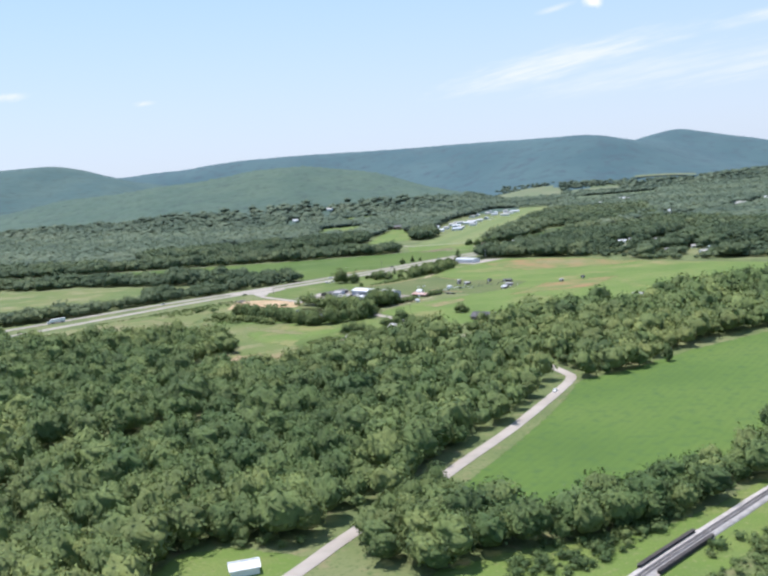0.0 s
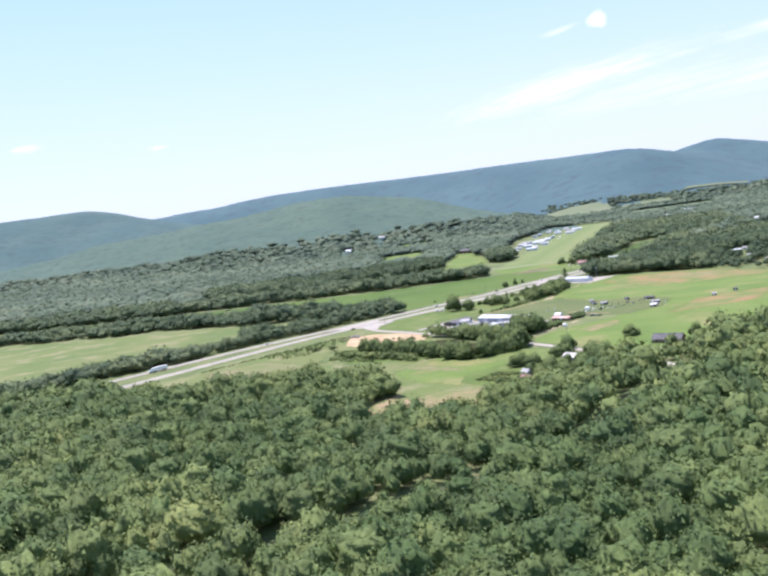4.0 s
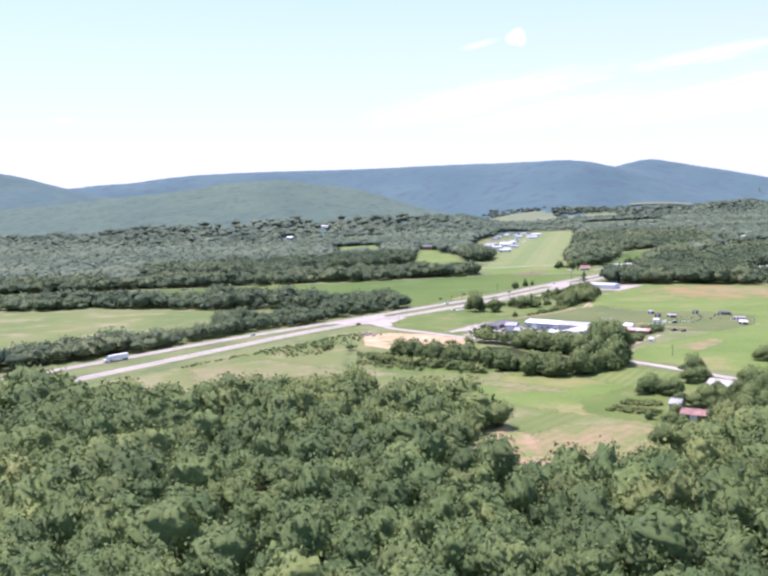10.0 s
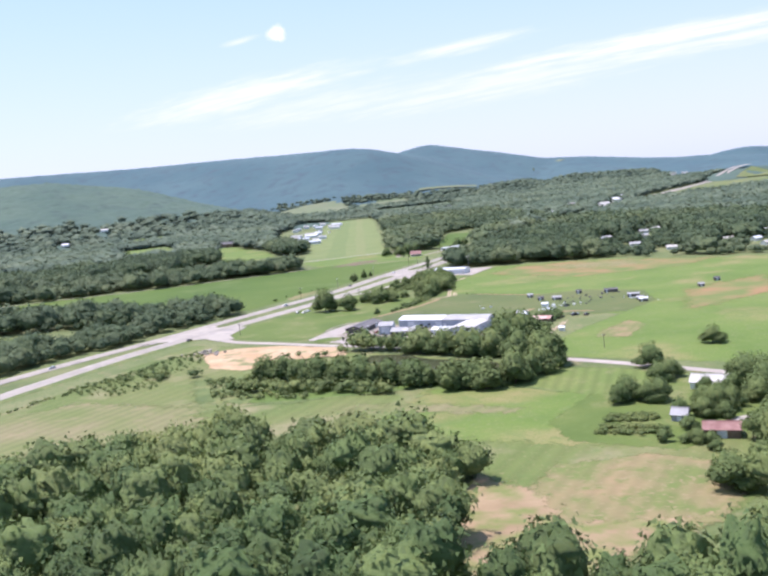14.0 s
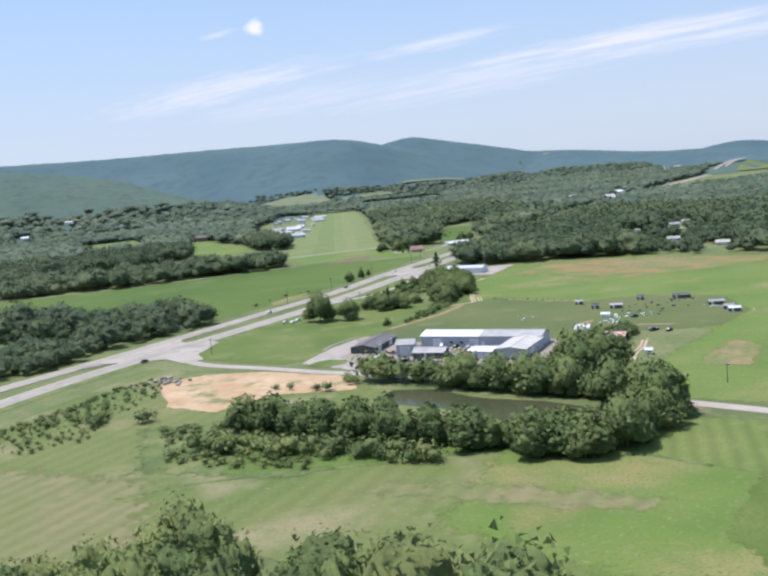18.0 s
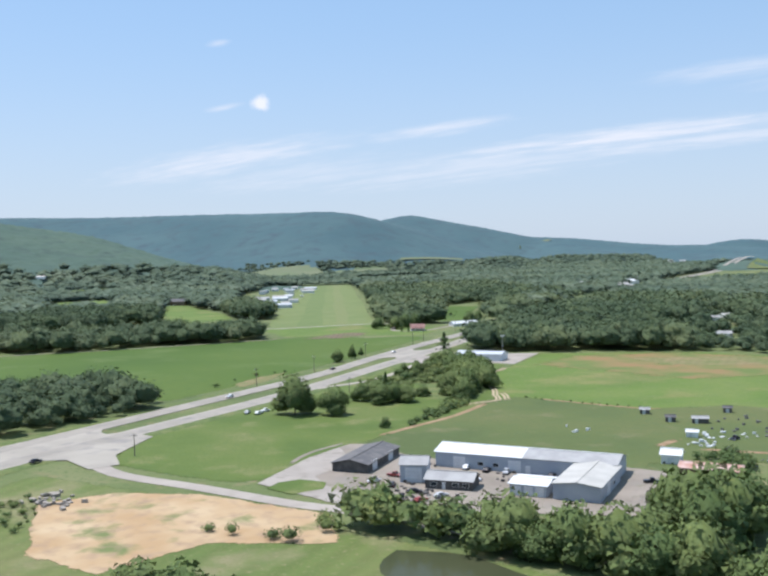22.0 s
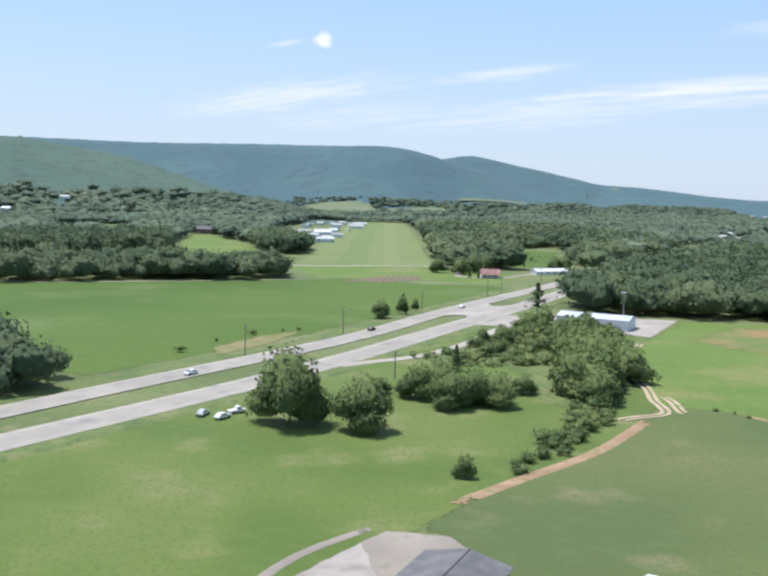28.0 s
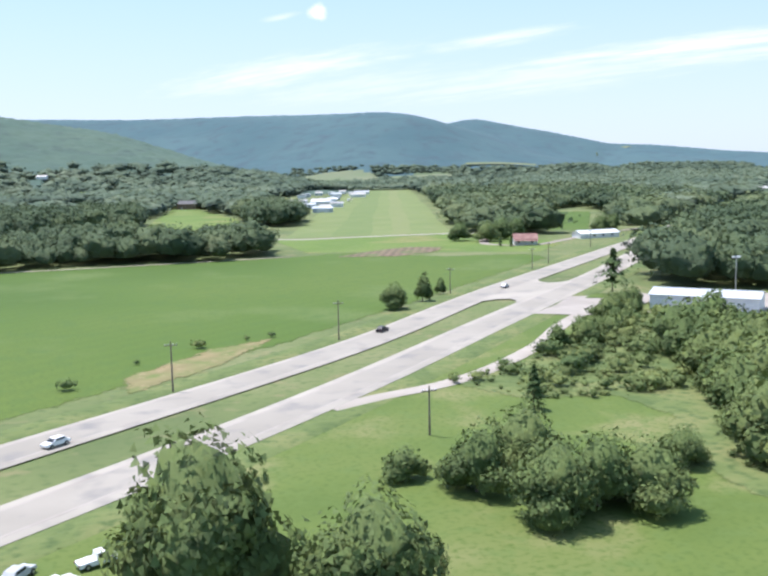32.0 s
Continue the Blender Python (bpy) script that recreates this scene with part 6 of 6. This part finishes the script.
for k, (x, y) in enumerate(HOUSES_EAST + HOUSES_WEST):
    big = 0.8 if y < 1600 else (1.7 if x > 0 else 1.2)
    building("house", (x - 6, y - 4), float(rng.uniform(-40, 20)), 13 * big, 8 * big, 3.6 * big, 5.6 * big, M_BROWN if (x, y) == (37, 2010) else M_WHITE, M_DARK_ROOF if (x, y) == (37, 2010) else (M_ROOF, M_GREY_ROOF, M_TAN_ROOF)[k % 3], "low brown house with dark roof beside the grove" if (x, y) == (37, 2010) else "white house among the trees with %s roof" % ("bright metal", "grey", "cream")[k % 3], [(5, 6, 2.1)], [(2, 3.5, 1, 2.2), (9, 10.5, 1, 2.2)], "house", group="houses in the woods")
SHEDS = []
for k in range(11):
    for w in (-46, -16, 12):
        if rng.random() < 0.62:
            SHEDS.append((130 + 21 * k + w + float(rng.uniform(-6, 6)), 1826 + 62 * k + 0.3 * w + float(rng.uniform(-14, 14)), float(rng.uniform(10, 24)), float(rng.uniform(8, 13)), float(rng.choice([-14, -14, 76]))))
for k, (x, y, L, D, an) in enumerate(SHEDS):
    building("hangar", (x, y), an, L, D, 4.2, 5.8, (M_WHITE, M_WALL, M_DOOR)[k % 3], (M_ROOF, M_STORE_ROOF, M_GREY_ROOF, M_TAN_ROOF)[k % 4], "pale metal aircraft hangar with %s roof" % ("white", "blue-grey", "grey", "cream")[k % 4], [(L * 0.2, L * 0.8, 3.6)], category="hangar", group="hangars beside the runway")

# ---- vehicles ----
PAINT = {c: material(c + "_car_paint", [rgb, tuple(min(1, v * 1.15) for v in rgb)], 1.0, rough=0.3) for c, rgb in dict(black=(0.02, 0.02, 0.025), white=(0.7, 0.7, 0.7), red=(0.2, 0.05, 0.045), silver=(0.4, 0.41, 0.42), blue=(0.08, 0.12, 0.25)).items()}


def wheel(parent, x, y, r=0.34, w=0.24):
    bm = bmesh.new()
    bmesh.ops.create_cone(bm, cap_ends=True, segments=14, radius1=r, radius2=r, depth=w, matrix=Matrix.Translation((x, y, r)) @ Matrix.Rotation(math.pi / 2, 4, 'X'))
    t = part("wheel", bm, M_TYRE, parent)
    bm = bmesh.new()
    bmesh.ops.create_cone(bm, cap_ends=True, segments=10, radius1=r * 0.55, radius2=r * 0.5, depth=w + 0.04, matrix=Matrix.Translation((x, y, r)) @ Matrix.Rotation(math.pi / 2, 4, 'X'))
    part("rim", bm, M_STEEL, t)


def hull(profile, half, inset=0.0):
    """A body drawn from a side profile (x, z), narrowed by inset towards the top."""
    bm = bmesh.new()
    top = max(z for _, z in profile)
    low = min(z for _, z in profile)
    sides = []
    for s in (-1, 1):
        sides.append([bm.verts.new((x, s * (half - inset * (z - low) / (top - low)), z)) for x, z in profile])
    bm.faces.new(sides[0])
    bm.faces.new(sides[1][::-1])
    n = len(profile)
    for i in range(n):
        bm.faces.new([sides[0][i - 1], sides[1][i - 1], sides[1][i], sides[0][i]])
    bmesh.ops.recalc_face_normals(bm, faces=bm.faces[:])
    bmesh.ops.bevel(bm, geom=bm.edges[:], offset=0.05, segments=1, affect='EDGES')
    return bm


def car(x, y, heading, colour, kind="car", z=0.0, where="parked in the gravel yard"):
    root = tagged(new(kind), "%s %s %s" % (colour, "pickup truck" if kind == "pickup" else "car", where), "truck" if kind == "pickup" else "car")
    root.matrix_basis = pose(x, y, z, 0, 0, heading)
    part("body", hull([(-2.2, 0.35), (-2.25, 0.8), (-0.9, 0.92), (1.2, 0.92), (2.2, 0.78), (2.25, 0.35)], 0.88, 0.06), PAINT[colour], root)
    if kind == "pickup":
        cab = [(-0.3, 0.9), (-0.2, 1.6), (0.7, 1.62), (1.25, 0.9)]
    else:
        cab = [(-1.75, 0.9), (-1.2, 1.42), (0.35, 1.45), (1.15, 0.9)]
    part("cabin", hull(cab, 0.82, 0.16), PAINT[colour], root)
    part("windscreen", slab([(cab[3][0] + 0.02, -0.68, 0.97), (cab[3][0] + 0.02, 0.68, 0.97), (cab[2][0] + 0.1, 0.6, cab[2][1] - 0.08), (cab[2][0] + 0.1, -0.6, cab[2][1] - 0.08)], 0.03), M_GLASS, root)
    for s in (-1, 1):
        part("side_window", panel(cab[1][0] + 0.05, cab[2][0] + 0.1, 1.0, cab[2][1] - 0.12, s * 0.74 - 0.04, s * 0.74 + 0.04), M_GLASS, root)
        part("headlight", panel(2.16, 2.27, 0.58, 0.74, s * 0.62 - 0.16, s * 0.62 + 0.16), M_DOOR, root)
        part("tail_light", panel(-2.3, -2.2, 0.6, 0.78, s * 0.68 - 0.12, s * 0.68 + 0.12), PAINT["red"], root)
        for wx in (-1.35, 1.4):
            wheel(root, wx, s * 0.84)
    return root


for x, y, an, colour, kind in ((-56, 929, 20, "white", "pickup"), (-53, 922, 60, "black", "car"), (-48, 933, -50, "red", "pickup"), (-58, 918, 30, "black", "pickup"), (-50, 912, -20, "black", "car"), (-45, 905, 10, "silver", "car"), (-56, 908, 75, "black", "car"), (-52, 903, 20, "red", "car"), (-24, 932, 45, "white", "car"), (-20, 926, 45, "black", "car"), (-16, 921, 50, "silver", "pickup"), (-6, 911, 45, "black", "car"), (-29, 917, -10, "white", "pickup"), (-40, 935, 40, "blue", "car"), (16, 893, -30, "black", "pickup"), (-36, 926, 30, "white", "car")):
    car(x, y, an, colour, kind, 0.16)
for x, y, an, colour, kind, where in ((89, 477, 62, "white", "pickup", "parked on grass beside the lane"), (-60, 1062, 40, "white", "car", "parked beside a roadside tree"), (-56, 1067, 20, "white", "pickup", "parked beside a roadside tree"), (-64, 1066, 60, "silver", "car", "parked beside a roadside tree"), (93, 1208, 20, "silver", "car", "parked on the forecourt"), (98, 1213, 10, "white", "car", "parked on the forecourt"), (64, 895, 0, "black", "pickup", "parked beside the pasture sheds"), (69, 890, 30, "black", "car", "parked beside the pasture sheds"), (79, 930, 20, "black", "pickup", "parked beside the pasture huts")):
    car(x, y, an, colour, kind, 0.3 if y > 1100 else 0.08, where)
for x, y, an, colour in ((14, 1190, 47, "black"), (78, 1255, 47, "silver"), (205, 1385, 45, "black"), (-62, 1114, 222, "white"), (-232, 972, 222, "silver"), (-150, 1003, 42, "black")):
    car(x, y, an, colour, "car", 0.35, "driving on the pale divided highway")
lorry = tagged(new("lorry"), "white articulated lorry on the divided highway", "truck")
lorry.matrix_basis = pose(-318, 886, 0.35, 0, 0, 222)
part("trailer", panel(-11, 2.5, 1.1, 4.0, -1.28, 1.28), M_WHITE, lorry)
part("cab", hull([(3.0, 0.6), (3.0, 3.2), (4.2, 3.4), (5.0, 2.2), (6.3, 1.8), (6.4, 0.6)], 1.2, 0.15), PAINT["white"], lorry)
part("windscreen", slab([(5.02, -1.0, 2.25), (5.02, 1.0, 2.25), (4.3, 0.95, 3.25), (4.3, -0.95, 3.25)], 0.04), M_GLASS, lorry)
part("chassis", panel(-10.5, 5.0, 0.7, 1.08, -0.5, 0.5), M_TYRE, lorry)
for wx in (-9.6, -8.2, 0.6, 2.0, 5.3):
    for s in (-1, 1):
        wheel(lorry, wx, s * 1.05, 0.5, 0.35)
trailer = tagged(new("flat_trailer"), "dark flat trailer parked beside the store", "trailer")
trailer.matrix_basis = pose(95, 1178, 0.1, 0, 0, -45)
part("deck", panel(-5, 5, 0.7, 1.3, -1.2, 1.2), M_TYRE, trailer)
for wx in (-3.5, -2.5):
    for s in (-1, 1):
        wheel(trailer, wx, s * 1.0, 0.4, 0.3)


def airplane(x, y, an):
    root = tagged(new("light_airplane"), "small white parked airplane on grass", "airplane", "airplanes beside the runway")
    root.matrix_basis = pose(x, y, 0.1, 0, 0, an)
    part("fuselage", hull([(-4.2, 1.3), (-4.0, 1.6), (-0.8, 2.1), (0.8, 2.1), (1.6, 1.6), (2.8, 1.4), (2.8, 0.9), (0.5, 0.75)], 0.55, 0.1), M_WHITE, root)
    part("wing", panel(-0.4, 1.1, 2.05, 2.2, -5.2, 5.2), M_WHITE, root)
    part("tailplane", panel(-4.3, -3.5, 1.45, 1.53, -1.7, 1.7), M_WHITE, root)
    part("fin", panel(-4.4, -3.6, 1.5, 2.7, -0.06, 0.06), PAINT["red"], root)
    for wx, wy in ((0.2, -1.1), (0.2, 1.1), (2.2, 0.0)):
        wheel(root, wx, wy, 0.28, 0.15)


for x, y, an in ((207, 1985, 200), (214, 2010, 190), (250, 2095, 210), (262, 2140, 200), (316, 2330, 190)):
    airplane(x, y, an)

# ---- poles ----


def pole(x, y, h, lamp=False):
    root = tagged(new("light_pole" if lamp else "utility_pole"), "tall steel light pole behind the store" if lamp else "weathered wooden utility pole beside the highway", "pole", "" if lamp else "utility poles along the highway")
    root.location = (x, y, 0)
    bm = bmesh.new()
    bmesh.ops.create_cone(bm, cap_ends=True, segments=8, radius1=0.2, radius2=0.12, depth=h, matrix=Matrix.Translation((0, 0, h / 2)))
    part("post", bm, M_STEEL if lamp else M_WOOD_POLE, root)
    if lamp:
        for s in (-1, 1):
            part("lamp_head", panel(-0.9 * s - 0.5, -0.9 * s + 0.5, h - 0.3, h + 0.2, -0.35, 0.35), M_DOOR, root)
    else:
        part("crossarm", panel(-1.2, 1.2, h - 0.9, h - 0.75, -0.07, 0.07), M_WOOD_POLE, root)
        for k in (-1.05, -0.4, 0.4, 1.05):
            part("insulator", panel(k - 0.06, k + 0.06, h - 0.75, h - 0.5, -0.06, 0.06), M_DOOR, root)


for x, y, h in ((1, 1184, 10), (-42, 1144, 10), (112, 1303, 9), (128, 1320, 9.5), (184, 1383, 9), (56, 1250, 9), (-6, 1100, 8), (-118, 1000, 8), (24, 800, 7)):
    pole(x, y, h)
pole(138, 1212, 12, True)

# ---- scrap, rubble ----


def heap(name, label, places, mat, low, high):
    """Loose tilted blocks lying on the ground, in one mesh."""
    bm = bmesh.new()
    for x, y in places:
        s = rng.uniform(low, high, 3) * np.array([1, 0.7, 0.45])
        m = Matrix.Translation((x, y, s[2] * 0.45 + 0.1)) @ Matrix.Rotation(rng.uniform(0, 6.3), 4, 'Z') @ Matrix.Rotation(rng.uniform(-0.25, 0.25), 4, 'X') @ Matrix.Diagonal((*s, 1))
        bmesh.ops.create_icosphere(bm, subdivisions=1, radius=0.6, matrix=m) if rng.random() < 0.4 else bmesh.ops.create_cube(bm, size=1, matrix=m)
    tagged(part(name, bm, mat), label, "debris", kind="stuff")


def around(x, y, spread, n):
    return np.array([x, y]) + rng.normal(0, spread, (n, 2))


heap("rubble", "pale broken concrete rubble beside the clay lot", around(-148, 948, 4.5, 34), M_CONC, 0.8, 2.6)
heap("scrap", "pale scrap and feed troughs in the pasture", np.vstack([around(64, 928, 3, 14), around(76, 936, 4, 12), around(122, 925, 7, 10), around(40, 970, 4, 6), around(85, 935, 4, 6)]), M_ROOF, 0.6, 1.8)
heap("scrap", "dark scrap and machinery in the pasture", np.vstack([around(92, 960, 9, 12), around(112, 950, 8, 10), around(126, 958, 5, 8), around(60, 900, 8, 10)]), M_DARK_ROOF, 0.7, 2.0)
heap("scrap", "dark scrap lying in the gravel yard", np.vstack([around(-52, 915, 6, 26), around(-38, 938, 4, 12), around(-20, 915, 4, 8), around(-14, 925, 5, 14), around(-54, 908, 4, 20)]), M_CHAR, 0.6, 2.0)
heap("tarpaulin", "crumpled grey tarpaulins beside the pasture sheds", around(66, 897, 2.0, 6), M_TARP, 1.6, 3.2)
